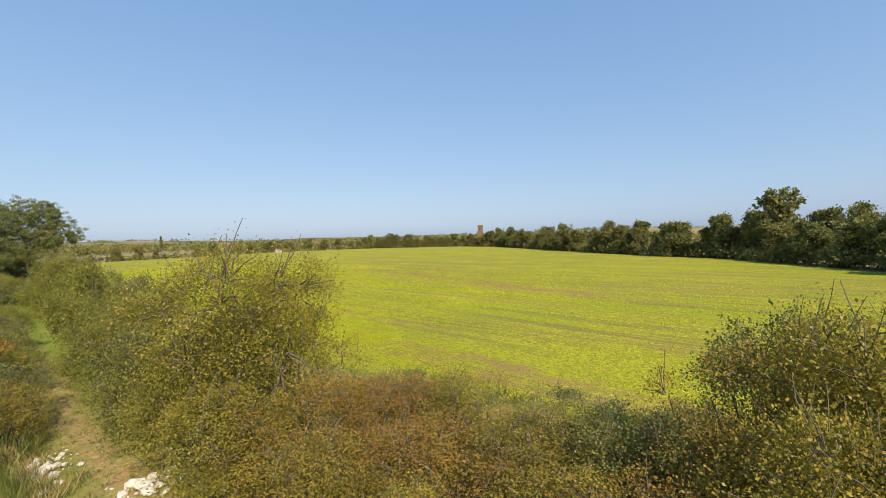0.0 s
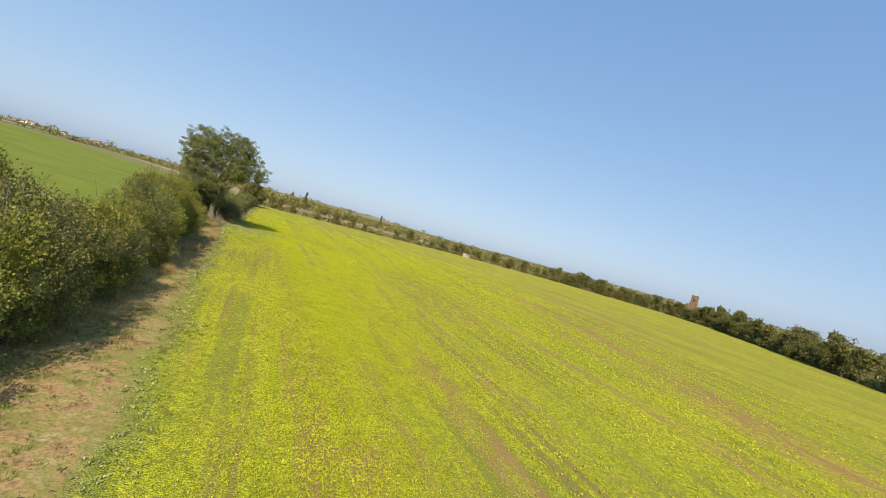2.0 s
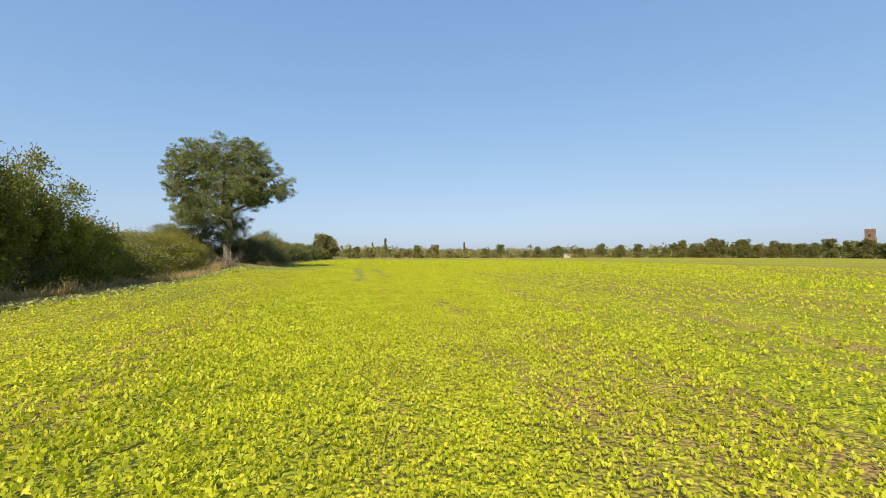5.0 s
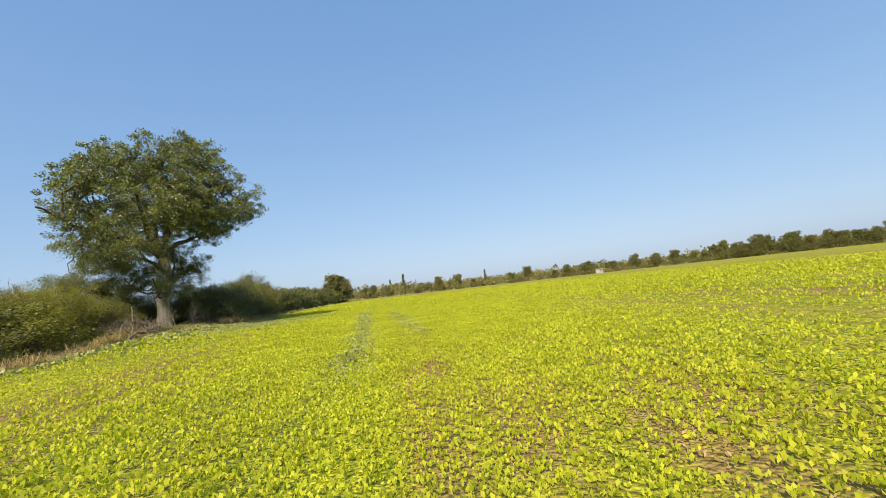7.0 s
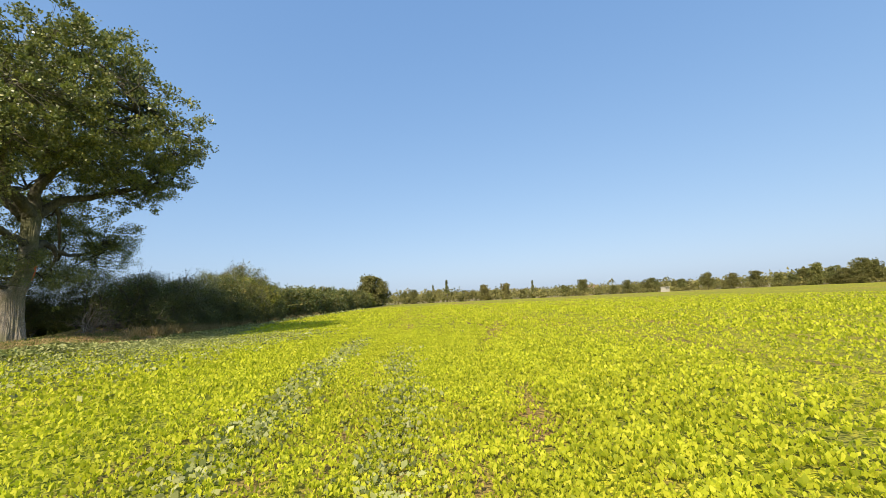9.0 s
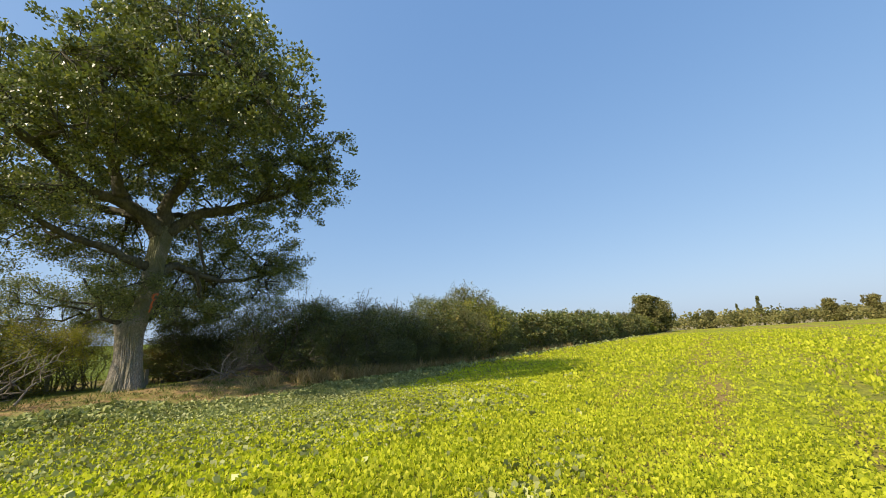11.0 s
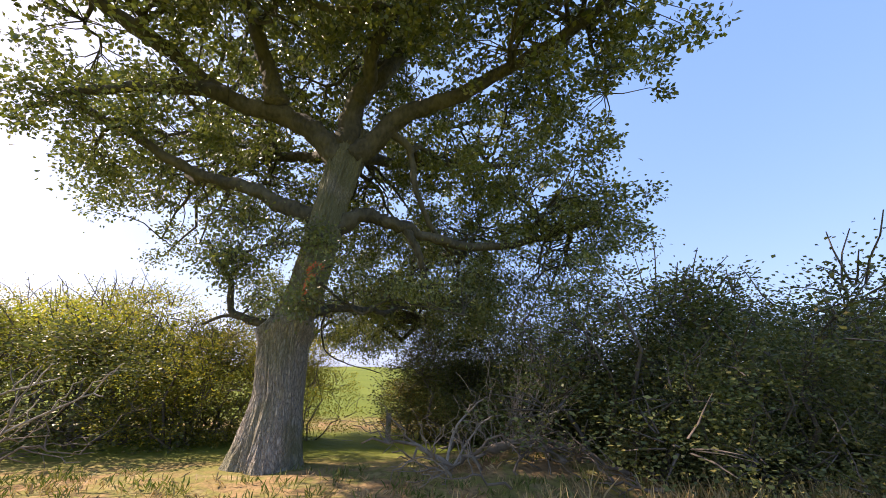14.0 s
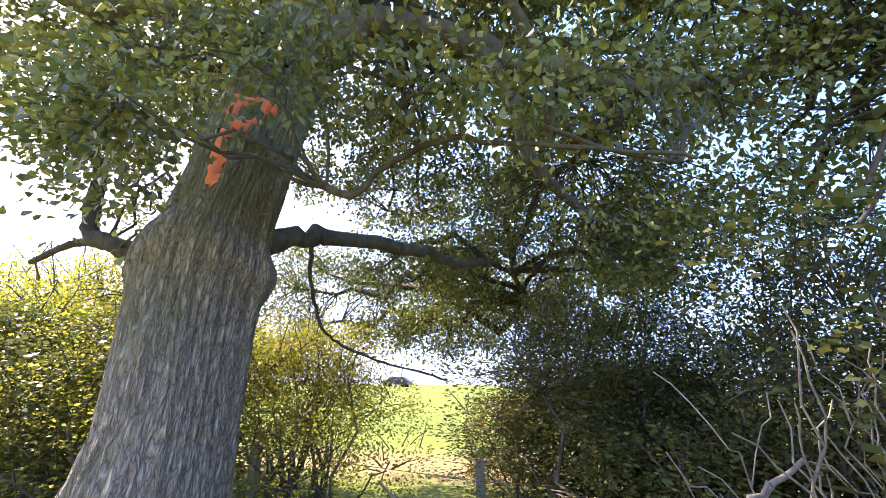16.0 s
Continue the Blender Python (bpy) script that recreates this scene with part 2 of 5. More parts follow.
def tube(points, radii, sides=7):
    """A round tapered limb along points."""
    p = np.asarray(points, float)
    k = len(p)
    t = unit(np.gradient(p, axis=0))
    ref = np.array([0.0, 0, 1]) if abs(t[0, 2]) < 0.9 else np.array([1.0, 0, 0])
    a = unit(np.cross(t, ref))
    b = np.cross(t, a)
    ang = np.linspace(0, 2 * np.pi, sides, endpoint=False)
    ring = a[:, None] * np.cos(ang)[None, :, None] + b[:, None] * np.sin(ang)[None, :, None]
    v = (p[:, None] + ring * np.asarray(radii, float)[:, None, None]).reshape(-1, 3)
    i, j = np.meshgrid(np.arange(k - 1), np.arange(sides), indexing="ij")
    f = np.stack([i * sides + j, i * sides + (j + 1) % sides, (i + 1) * sides + (j + 1) % sides, (i + 1) * sides + j], -1).reshape(-1, 4)
    return v, f


def join(parts):
    vs, fs, off = [], [], 0
    for v, f in parts:
        vs.append(v)
        fs.append(f + off)
        off += len(v)
    return np.concatenate(vs), np.concatenate(fs)


def bend(a, b, sag, n=7, r=rng, wob=0.05):
    """A wavering line from a to b."""
    a, b = np.asarray(a, float), np.asarray(b, float)
    t = np.linspace(0, 1, n)[:, None]
    L = np.linalg.norm(b - a)
    p = a + (b - a) * t + np.array([0, 0, 1.0]) * sag * np.sin(t * np.pi)
    p[1:-1] += r.normal(size=(n - 2, 3)) * L * wob
    return p


def part(name, me, parent, label=""):
    """Links a mesh as one part under a thing."""
    ob = new(name, me)
    ob.parent = parent
    if label:
        ob["label"] = label
    return ob


def thing(name, m, label, category, group="", kind=""):
    e = new(name)
    e.matrix_basis = m
    return tagged(e, label, category, group, kind)


def box_bm(bm, x0, x1, y0, y1, z0, z1, bevel=0.0):
    g = bmesh.ops.create_cube(bm, size=1.0, matrix=Matrix.Translation(((x0 + x1) / 2, (y0 + y1) / 2, (z0 + z1) / 2)) @ Matrix.Diagonal((x1 - x0, y1 - y0, z1 - z0, 1)))
    if bevel:
        ed = list({e for v in g["verts"] for e in v.link_edges})
        bmesh.ops.bevel(bm, geom=ed, offset=bevel, segments=2, affect="EDGES")


def bm_mesh(name, bm, mat):
    me = bpy.data.meshes.new(name)
    bm.to_mesh(me)
    bm.free()
    me.materials.append(mat)
    return me


# ---- the lie of the land ----
def step(a, b, x):
    t = np.clip((x - a) / (b - a), 0, 1)
    return t * t * (3 - 2 * t)


def wave(x, y, s, k=0.0):
    """Slow swells."""
    return np.sin(x / s + k) * np.cos(y / s * 1.3 + 2 * k) + 0.5 * np.sin(x / s * 2.3 + y / s * 1.7 + k)


def land(x, y):
    """The ground's height."""
    x, y = np.asarray(x, float), np.asarray(y, float)
    z = -0.45 + 0.015 * np.clip(y, -100, 260)
    z = z + 0.5 * np.exp(-((y + 1) / 9.0) ** 2) * step(5.0, 1.0, x)
    back = step(-3.5, -9, x)
    z = z + back * 0.05 * np.clip(-x - 3.5, 0, 75)
    z = z + 0.4 * np.exp(-((x - 0.1) / 0.9) ** 2 - ((y - 3.7) / 1.4) ** 2)
    r = np.hypot(x, y)
    z = z + 0.012 * wave(x, y, 3.1) * step(400, 60, r)
    z = z + step(350, 1400, r) * (14 + 10 * wave(x, y, 420, 1.0)) + step(1200, 3000, r) * (22 + 14 * wave(x, y, 700, 2.0))
    z = z + step(215, 800, r) * 7 * step(-0.1, 0.4, y / (r + 1)) * step(-0.3, 0.1, x / (r + 1))
    return z


# field corners, round the crop
EDGE = [(2, 118), (60, 146), (128, 184), (200, 180), (250, 125), (240, 82), (146, -21), (112, -66), (84, -86), (56, -97), (22, -101), (3, -101)]


def inside(x, y):
    """Whether points lie within the crop's boundary."""
    p = np.array(EDGE + [(2.0, -100.0)], float)
    hit = np.zeros(np.shape(x), bool)
    j = len(p) - 1
    for i in range(len(p)):
        c = ((p[i, 1] > y) != (p[j, 1] > y)) & (x < (p[j, 0] - p[i, 0]) * (y - p[i, 1]) / (p[j, 1] - p[i, 1] + 1e-12) + p[i, 0])
        hit ^= c
        j = i
    return hit


def verge(y):
    """Where the crop begins, out from the hedge."""
    y = np.asarray(y, float)
    line = np.interp(y, [-70, -60, -47, -37, -25, -15, -10, -6, -2, 0, 2, 6, 9, 17, 40], [7.2, 5.4, 4.7, 3.9, 3.7, 2.9, 2.2, 1.8, 2.3, 3.15, 3.6, 3.1, 2.8, 2.7, 2.7])
    return line + 0.16 * np.sin(y * 0.9) + 0.1 * np.sin(y * 2.3 + 1)


# bare streaks in the crop: x, y, half length, half width, turn from the hedge's line
STREAKS = [(16.9, 0.8, 6.5, 0.3, 13), (16.2, -53, 9, 0.24, 3), (38.6, -54, 9, 1.9, 0), (40.8, -46, 7, 2.8, 22), (46.5, -28, 13, 2.4, 17), (50.4, -8, 13, 2.1, 0), (49, 9, 9, 1.2, -7), (77, 13, 16, 2.2, 0), (37, -36, 9, 0.7, 14), (57, -18, 18, 1.1, 10), (66, -5, 24, 1.4, 6), (92, 30, 40, 1.2, 5),
           (29, -40, 12, 0.4, 0), (21, -18, 8, 0.3, 3), (26, -30, 10, 0.3, 5), (18.2, -30, 4, 0.3, 3), (30, 20, 20, 0.3, 6),
           (15.05, -31.3, 1.6, 0.22, 0), (15.1, -33.0, 0.5, 0.25, 10), (15.1, -25.5, 0.8, 0.25, 5), (13.6, -26.6, 0.5, 0.22, 0), (13.9, -22, 0.8, 0.2, 5), (15.6, -10, 1.5, 0.25, 8)]


def bare(x, y):
    m = np.zeros(np.shape(x))
    for cx, cy, hl, hw, turn in STREAKS:
        a = radians(turn)
        u = (x - cx) * math.sin(a) + (y - cy) * math.cos(a)
        v = (x - cx) * math.cos(a) - (y - cy) * math.sin(a)
        m = np.maximum(m, np.exp(-(u / hl) ** 4 - (v / hw) ** 2))
    return m


def poorness(x, y):
    """Where the crop is dull and blue-green: the margin, the ground about the oak and two old wheelings."""
    e = x - verge(y)
    m = step(1.3, 0.0, e - 1.5 * np.exp(-((y - 4) / 7.0) ** 2))
    m = np.maximum(m, 0.36 * step(8.5, 2.0, e) * np.exp(-((y + 1) / 6.5) ** 2))
    for cx, a, b, deep in ((12.66, -20, -2, 0.3), (14.17, -16, -5, 0.16)):
        u = x - cx + 0.035 * np.maximum(y + 15, 0) + 0.06 * np.sin(y * 0.8)
        m = np.maximum(m, deep * np.exp(-(u / 0.3) ** 2) * step(a - 3, a, y) * step(b + 4, b - 2, y))
    return m


def axis(spans):
    out = [spans[0][0]]
    for a, b, s in spans:
        k = max(1, int(round((b - a) / s)))
        out += list(np.linspace(a, b, k + 1)[1:])
    return np.array(out)


def build_ground():
    xs = axis([(-4000, -1000, 300), (-1000, -200, 50), (-200, -40, 8), (-40, -8, 1.5), (-8, 26, 0.5), (26, 100, 1.8), (100, 280, 5), (280, 1000, 45), (1000, 4000, 300)])
    ys = axis([(-4000, -1000, 300), (-1000, -160, 60), (-160, -84, 3), (-84, 30, 0.6), (30, 130, 2), (130, 300, 6), (300, 1000, 45), (1000, 4000, 300)])
    X, Y = np.meshgrid(xs, ys, indexing="ij")
    Z = land(X, Y) + rng.normal(size=X.shape) * 0.012 * (np.hypot(X, Y) < 200)
    v = np.stack([X, Y, Z], -1).reshape(-1, 3)
    ny = len(ys)
    i, j = np.meshgrid(np.arange(len(xs) - 1), np.arange(ny - 1), indexing="ij")
    f = np.stack([i * ny + j, (i + 1) * ny + j, (i + 1) * ny + j + 1, i * ny + j + 1], -1).reshape(-1, 4)
    me = mesh_from("ground", v, f, [GROUND], smooth=True)
    crop = inside(X, Y) * step(-0.3, 0.5, X - verge(Y))
    strip = step(-1.5, 0.5, X) * (1 - step(-0.2, 0.8, X - verge(Y))) * (Y > -110) * (Y < 115)
    track = np.exp(-((X + 3.3 + 0.03 * (Y + 58) + 0.2 * np.sin(Y * 0.3)) / 0.75) ** 4) * (Y > -100) * (Y < -22)
    rough = step(-11, -9, X) * (1 - step(-0.2, 0.8, X - verge(Y))) * (Y > -110) * step(-52, -60, Y) * 0.45
    path = np.exp(-((X + 5.3 + 0.2 * np.sin(Y * 0.7)) / 1.2) ** 4) * (np.abs(Y) < 16)
    strip = np.maximum(np.maximum(np.maximum(strip, track), rough), path)
    pasture = (X < 1.0) * (X > -95) * (Y > -160) * (Y < 160)
    bareness = np.where(crop > 0.3, bare(X, Y), 0)
    at = me.attributes.new("zone", "FLOAT_COLOR", "POINT")
    at.data.foreach_set("color", np.stack([crop, strip, bareness, pasture * 1.0], -1).astype(np.float32).ravel())
    poor = me.attributes.new("poor", "FLOAT", "POINT")
    poor.data.foreach_set("value", poorness(X, Y).astype(np.float32).ravel())
    g = new("ground", me)
    return tagged(g, "green crop field with dry trodden verge and distant farmland", "ground", kind="structure")


def ground_material():
    m, n, l, b = material("ground")
    at = n.new("ShaderNodeAttribute")
    at.attribute_name = "zone"
    sep = n.new("ShaderNodeSeparateColor")
    l.new(at.outputs["Color"], sep.inputs[0])
    geo = n.new("ShaderNodeNewGeometry")

    def noise_(scale, detail=6, stretch=None):
        t = n.new("ShaderNodeTexNoise")
        t.inputs["Scale"].default_value, t.inputs["Detail"].default_value = scale, detail
        if stretch:
            mp = n.new("ShaderNodeMapping")
            mp.inputs["Scale"].default_value = stretch
            mp.inputs["Rotation"].default_value = (0, 0, radians(-1))
            l.new(geo.outputs["Position"], mp.inputs[0])
            l.new(mp.outputs[0], t.inputs["Vector"])
        else:
            l.new(geo.outputs["Position"], t.inputs["Vector"])
        return t

    def blend(fac, a, c):
        x = n.new("ShaderNodeMix")
        x.data_type = "RGBA"
        l.new(fac, x.inputs[0])
        for k, s in ((6, a), (7, c)):
            if isinstance(s, tuple):
                x.inputs[k].default_value = (*s, 1)
            else:
                l.new(s, x.inputs[k])
        return x.outputs[2]

    def window(src, lo, hi, top=1.0):
        w = n.new("ShaderNodeMapRange")
        w.inputs[1].default_value, w.inputs[2].default_value, w.inputs[4].default_value = lo, hi, top
        l.new(src, w.inputs[0])
        return w.outputs[0]

    def times(a, c):
        x = n.new("ShaderNodeMath")
        x.operation = "MULTIPLY"
        l.new(a, x.inputs[0])
        l.new(c, x.inputs[1])
        return x.outputs[0]

    # far farmland: a patchwork
    v = n.new("ShaderNodeTexVoronoi")
    v.inputs["Scale"].default_value = 0.006
    l.new(geo.outputs["Position"], v.inputs["Vector"])
    far = ramp(n, [(0.2, (0.11, 0.115, 0.05)), (0.4, (0.27, 0.225, 0.125)), (0.6, (0.09, 0.11, 0.035)), (0.85, (0.27, 0.23, 0.13))])
    bw = n.new("ShaderNodeSeparateColor")
    l.new(v.outputs["Color"], bw.inputs[0])
    l.new(bw.outputs[0], far.inputs[0])
    # pasture
    fine = noise_(7, 8)
    wide = noise_(0.16, 4)
    past = ramp(n, [(0.3, (0.12, 0.16, 0.025)), (0.7, (0.165, 0.20, 0.034))])
    l.new(wide.outputs[0], past.inputs[0])
    col = blend(at.outputs["Alpha"], far.outputs[0], past.outputs[0])
    # trodden dry verge
    dry = ramp(n, [(0.3, (0.20, 0.13, 0.062)), (0.46, (0.36, 0.245, 0.115)), (0.56, (0.22, 0.21, 0.06)), (0.75, (0.45, 0.33, 0.175))])
    l.new(noise_(2.2, 9).outputs[0], dry.inputs[0])
    litter = blend(window(noise_(15, 8).outputs[0], 0.48, 0.66, 0.65), dry.outputs[0], (0.13, 0.09, 0.048))
    litter = blend(window(noise_(0.8, 6).outputs[0], 0.5, 0.65, 0.6), litter, (0.17, 0.17, 0.045))
    col = blend(sep.outputs[1], col, litter)
    # crop: leaf by leaf, with dark gaps, streaked along the drilling
    cells = n.new("ShaderNodeTexVoronoi")
    cells.inputs["Scale"].default_value, cells.inputs["Randomness"].default_value = 24, 1.0
    l.new(geo.outputs["Position"], cells.inputs["Vector"])
    one = n.new("ShaderNodeSeparateColor")
    l.new(cells.outputs["Color"], one.inputs[0])
    leafy = ramp(n, [(0.0, (0.24, 0.265, 0.02)), (0.4, (0.425, 0.42, 0.026)), (0.8, (0.555, 0.525, 0.034)), (1.0, (0.64, 0.555, 0.06))])
    l.new(one.outputs[0], leafy.inputs[0])
    soil = ramp(n, [(0.4, (0.09, 0.095, 0.018)), (0.65, (0.15, 0.125, 0.045))])
    l.new(noise_(5, 4).outputs[0], soil.inputs[0])
    patchy = noise_(4.6, 5, (1, 0.75, 1))
    between = n.new("ShaderNodeMath")
    between.operation = "MULTIPLY_ADD"
    between.inputs[1].default_value = 1.5
    l.new(patchy.outputs[0], between.inputs[0])
    l.new(cells.outputs["Distance"], between.inputs[2])
    tone = blend(window(between.outputs[0], 1.27, 1.42, 0.7), leafy.outputs[0], soil.outputs[0])
    poor = n.new("ShaderNodeAttribute")
    poor.attribute_name = "poor"
    dull = ramp(n, [(0.2, (0.09, 0.125, 0.036)), (0.6, (0.18, 0.235, 0.06)), (1.0, (0.26, 0.31, 0.085))])
    l.new(one.outputs[1], dull.inputs[0])
    tone = blend(window(poor.outputs["Fac"], 0.0, 1.0, 0.85), tone, dull.outputs[0])
    # paler and deeper drifts, thin gaps along the drilling, worn strips
    tone = blend(window(noise_(0.11, 5, (1, 0.4, 1)).outputs[0], 0.42, 0.62, 0.5), tone, (0.23, 0.29, 0.018))
    tone = blend(window(noise_(2.3, 8).outputs[0], 0.52, 0.62, 0.2), tone, (0.15, 0.19, 0.02))
    tone = blend(window(noise_(0.55, 10, (1, 0.3, 1)).outputs[0], 0.54, 0.66, 0.22), tone, (0.16, 0.21, 0.035))
    # fine dark specks: shade among the plants, painted into the colour
    tone = blend(window(noise_(9.5, 3).outputs[0], 0.52, 0.60, 0.55), tone, (0.12, 0.14, 0.02))
    tone = blend(window(noise_(4.2, 3).outputs[0], 0.55, 0.62, 0.4), tone, (0.14, 0.165, 0.025))
    lines = times(window(noise_(1.9, 9, (1, 0.022, 1)).outputs[0], 0.50, 0.60, 0.9), window(noise_(0.5, 6, (1, 0.12, 1)).outputs[0], 0.4, 0.6))
    tone = blend(lines, tone, (0.21, 0.165, 0.055))
    rows = times(window(noise_(0.9, 7, (1, 0.014, 1)).outputs[0], 0.52, 0.58, 0.6), window(noise_(0.09, 4).outputs[0], 0.4, 0.55))
    tone = blend(rows, tone, (0.17, 0.185, 0.04))
    worn = times(window(noise_(0.42, 9, (1, 0.05, 1)).outputs[0], 0.55, 0.63, 0.8), window(noise_(1.4, 8, (1, 0.3, 1)).outputs[0], 0.38, 0.6))
    tone = blend(worn, tone, (0.27, 0.17, 0.08))
    earth = ramp(n, [(0.35, (0.20, 0.11, 0.055)), (0.5, (0.30, 0.165, 0.085)), (0.68, (0.24, 0.19, 0.05))])
    l.new(fine.outputs[0], earth.inputs[0])
    gaps = times(sep.outputs[2], window(noise_(1.9, 9, (1, 0.25, 1)).outputs[0], 0.36, 0.56, 0.95))
    tone = blend(gaps, tone, earth.outputs[0])
    col = blend(sep.outputs[0], col, tone)
    l.new(col, b.inputs["Base Color"])
    b.inputs["Roughness"].default_value = 0.9
    b.inputs["Specular IOR Level"].default_value = 0.06
    bp = n.new("ShaderNodeBump")
    bp.inputs["Strength"].default_value, bp.inputs["Distance"].default_value = 0.6, 0.06
    rough_ = n.new("ShaderNodeMath")
    rough_.operation = "SUBTRACT"
    l.new(noise_(6, 9).outputs[0], rough_.inputs[0])
    l.new(times(cells.outputs["Distance"], sep.outputs[0]), rough_.inputs[1])
    l.new(rough_.outputs[0], bp.inputs["Height"])
    l.new(bp.outputs[0], b.inputs["Normal"])
    return m


GROUND = ground_material()
build_ground()


# ---- the oak ----
def path_through(pts, n):
    """A smooth line through a few points."""
    p = np.asarray(pts, float)
    t = np.linspace(0, len(p) - 1, n)
    i = np.clip(t.astype(int), 0, len(p) - 2)
    f = (t - i)[:, None]
    q = np.vstack([2 * p[0] - p[1], p, 2 * p[-1] - p[-2]])
    a, b, c, d = q[i], q[i + 1], q[i + 2], q[i + 3]
    return 0.5 * (2 * b + (c - a) * f + (2 * a - 5 * b + 4 * c - d) * f ** 2 + (3 * b - a - 3 * c + d) * f ** 3)


TRUNK = [(-0.05, 0.06, -0.35), (0, 0.08, 0.0), (0.01, 0.12, 0.9), (0.03, 0.10, 1.7), (0.17, 0.30, 2.3), (0.17, 0.40, 2.9), (0.08, 0.49, 3.7), (-0.05, 0.64, 4.6), (-0.15, 0.74, 5.2)]
TRUNK_R = [0.53, 0.43, 0.31, 0.315, 0.28, 0.27, 0.265, 0.30, 0.22]
# limbs: radius at the start and the end, points
BOUGHS = [
    (0.22, 0.08, [(-0.02, 0.62, 4.5), (0.0, 0.16, 4.9), (0.0, -0.5, 5.38), (0.1, -1.34, 5.5), (0.3, -2.1, 5.95), (0.6, -3.2, 6.5), (0.9, -4.1, 7.0)]),
    (0.17, 0.06, [(0.05, -0.55, 5.4), (0.15, -0.85, 6.3), (0.5, -1.3, 7.4), (1.2, -1.8, 8.6)]),
    (0.13, 0.04, [(0.1, -1.3, 5.5), (0.5, -1.9, 5.2), (0.6, -2.9, 4.9), (0.2, -4.0, 4.8)]),
    (0.21, 0.07, [(-0.05, 0.62, 4.7), (-0.02, 0.72, 5.7), (-0.1, 1.25, 6.7), (-0.5, 1.5, 8.2), (-0.6, 1.4, 10.2)]),
    (0.15, 0.06, [(-0.02, 0.72, 5.6), (0.4, 0.9, 6.5), (1.1, 1.3, 7.6), (2.2, 1.7, 8.8), (3.2, 1.8, 9.6)]),
    (0.19, 0.06, [(-0.05, 0.7, 4.6), (0.15, 1.3, 5.15), (0.5, 2.4, 5.6), (1.1, 3.6, 6.4), (2.0, 5.0, 7.2)]),
    (0.075, 0.03, [(0.12, 1.25, 5.15), (0.0, 1.68, 4.92), (0.0, 1.85, 4.14), (-0.3, 2.2, 3.6), (-0.8, 2.7, 3.2)]),
    (0.15, 0.05, [(0.08, 0.45, 3.45), (0.1, -0.06, 3.6), (0.1, -0.75, 3.85), (0.05, -1.41, 4.06), (0.2, -2.3, 4.5), (0.3, -3.2, 4.8)]),
    (0.14, 0.05, [(0.08, 0.5, 3.3), (0.0, 1.1, 3.6), (-0.1, 1.6, 3.62), (-0.3, 2.3, 3.4), (-0.6, 3.6, 3.55), (-0.5, 5.2, 4.1)]),
    (0.08, 0.03, [(-0.12, 1.6, 3.62), (-0.2, 1.9, 3.2), (-0.5, 2.1, 2.8), (-0.9, 2.6, 2.5)]),
    (0.2, 0.06, [(-0.2, 0.6, 4.5), (-1.2, 0.52, 5.3), (-2.6, 0.67, 6.2), (-3.8, 0.6, 7.2), (-4.6, 0.4, 7.9)]),
    (0.14, 0.05, [(-1.2, 0.46, 5.3), (-2.3, -0.88, 5.8), (-3.3, -2.43, 6.2), (-4.0, -3.8, 6.8)]),
    (0.14, 0.05, [(-1.3, 0.56, 5.4), (-2.4, 1.92, 6.0), (-3.2, 3.57, 6.6), (-3.7, 4.8, 7.0)]),
    (0.075, 0.025, [(-0.1, 0.3, 1.98), (-0.5, 0.62, 2.2), (-1.1, 1.05, 2.3), (-1.7, 1.45, 2.3), (-2.8, 1.9, 2.7), (-4.2, 2.3, 2.6)]),
    (0.017, 0.008, [(-0.4, 0.55, 2.12), (-0.6, 0.5, 1.9), (-0.8, 0.6, 1.55), (-0.95, 0.95, 1.38), (-1.2, 1.5, 1.25)]),
    (0.062, 0.03, [(0.05, -0.16, 1.84), (0.06, -0.5, 1.93), (0.06, -0.66, 2.05), (0.05, -0.73, 2.45), (0.05, -0.92, 2.62), (0.1, -1.15, 3.0)]),
    (0.04, 0.015, [(0.06, -0.52, 1.94), (0.06, -0.75, 1.93), (0.06, -1.02, 1.8)]),
    (0.022, 0.008, [(0.35, 0.45, 2.5), (0.45, 0.8, 2.2), (0.6, 1.12, 2.02), (0.65, 1.3, 2.14), (0.7, 1.54, 2.22), (0.8, 1.86, 2.15), (0.8, 2.16, 2.13), (0.8, 2.45, 2.07)]),
    (0.01, 0.005, [(0.8, 2.0, 2.14), (0.75, 2.3, 2.04), (0.75, 2.5, 2.0)]),
    (0.026, 0.012, [(0.3, 0.2, 3.0), (0.5, -0.2, 2.85), (0.45, -0.55, 2.7), (0.3, -0.85, 2.5)]),
]
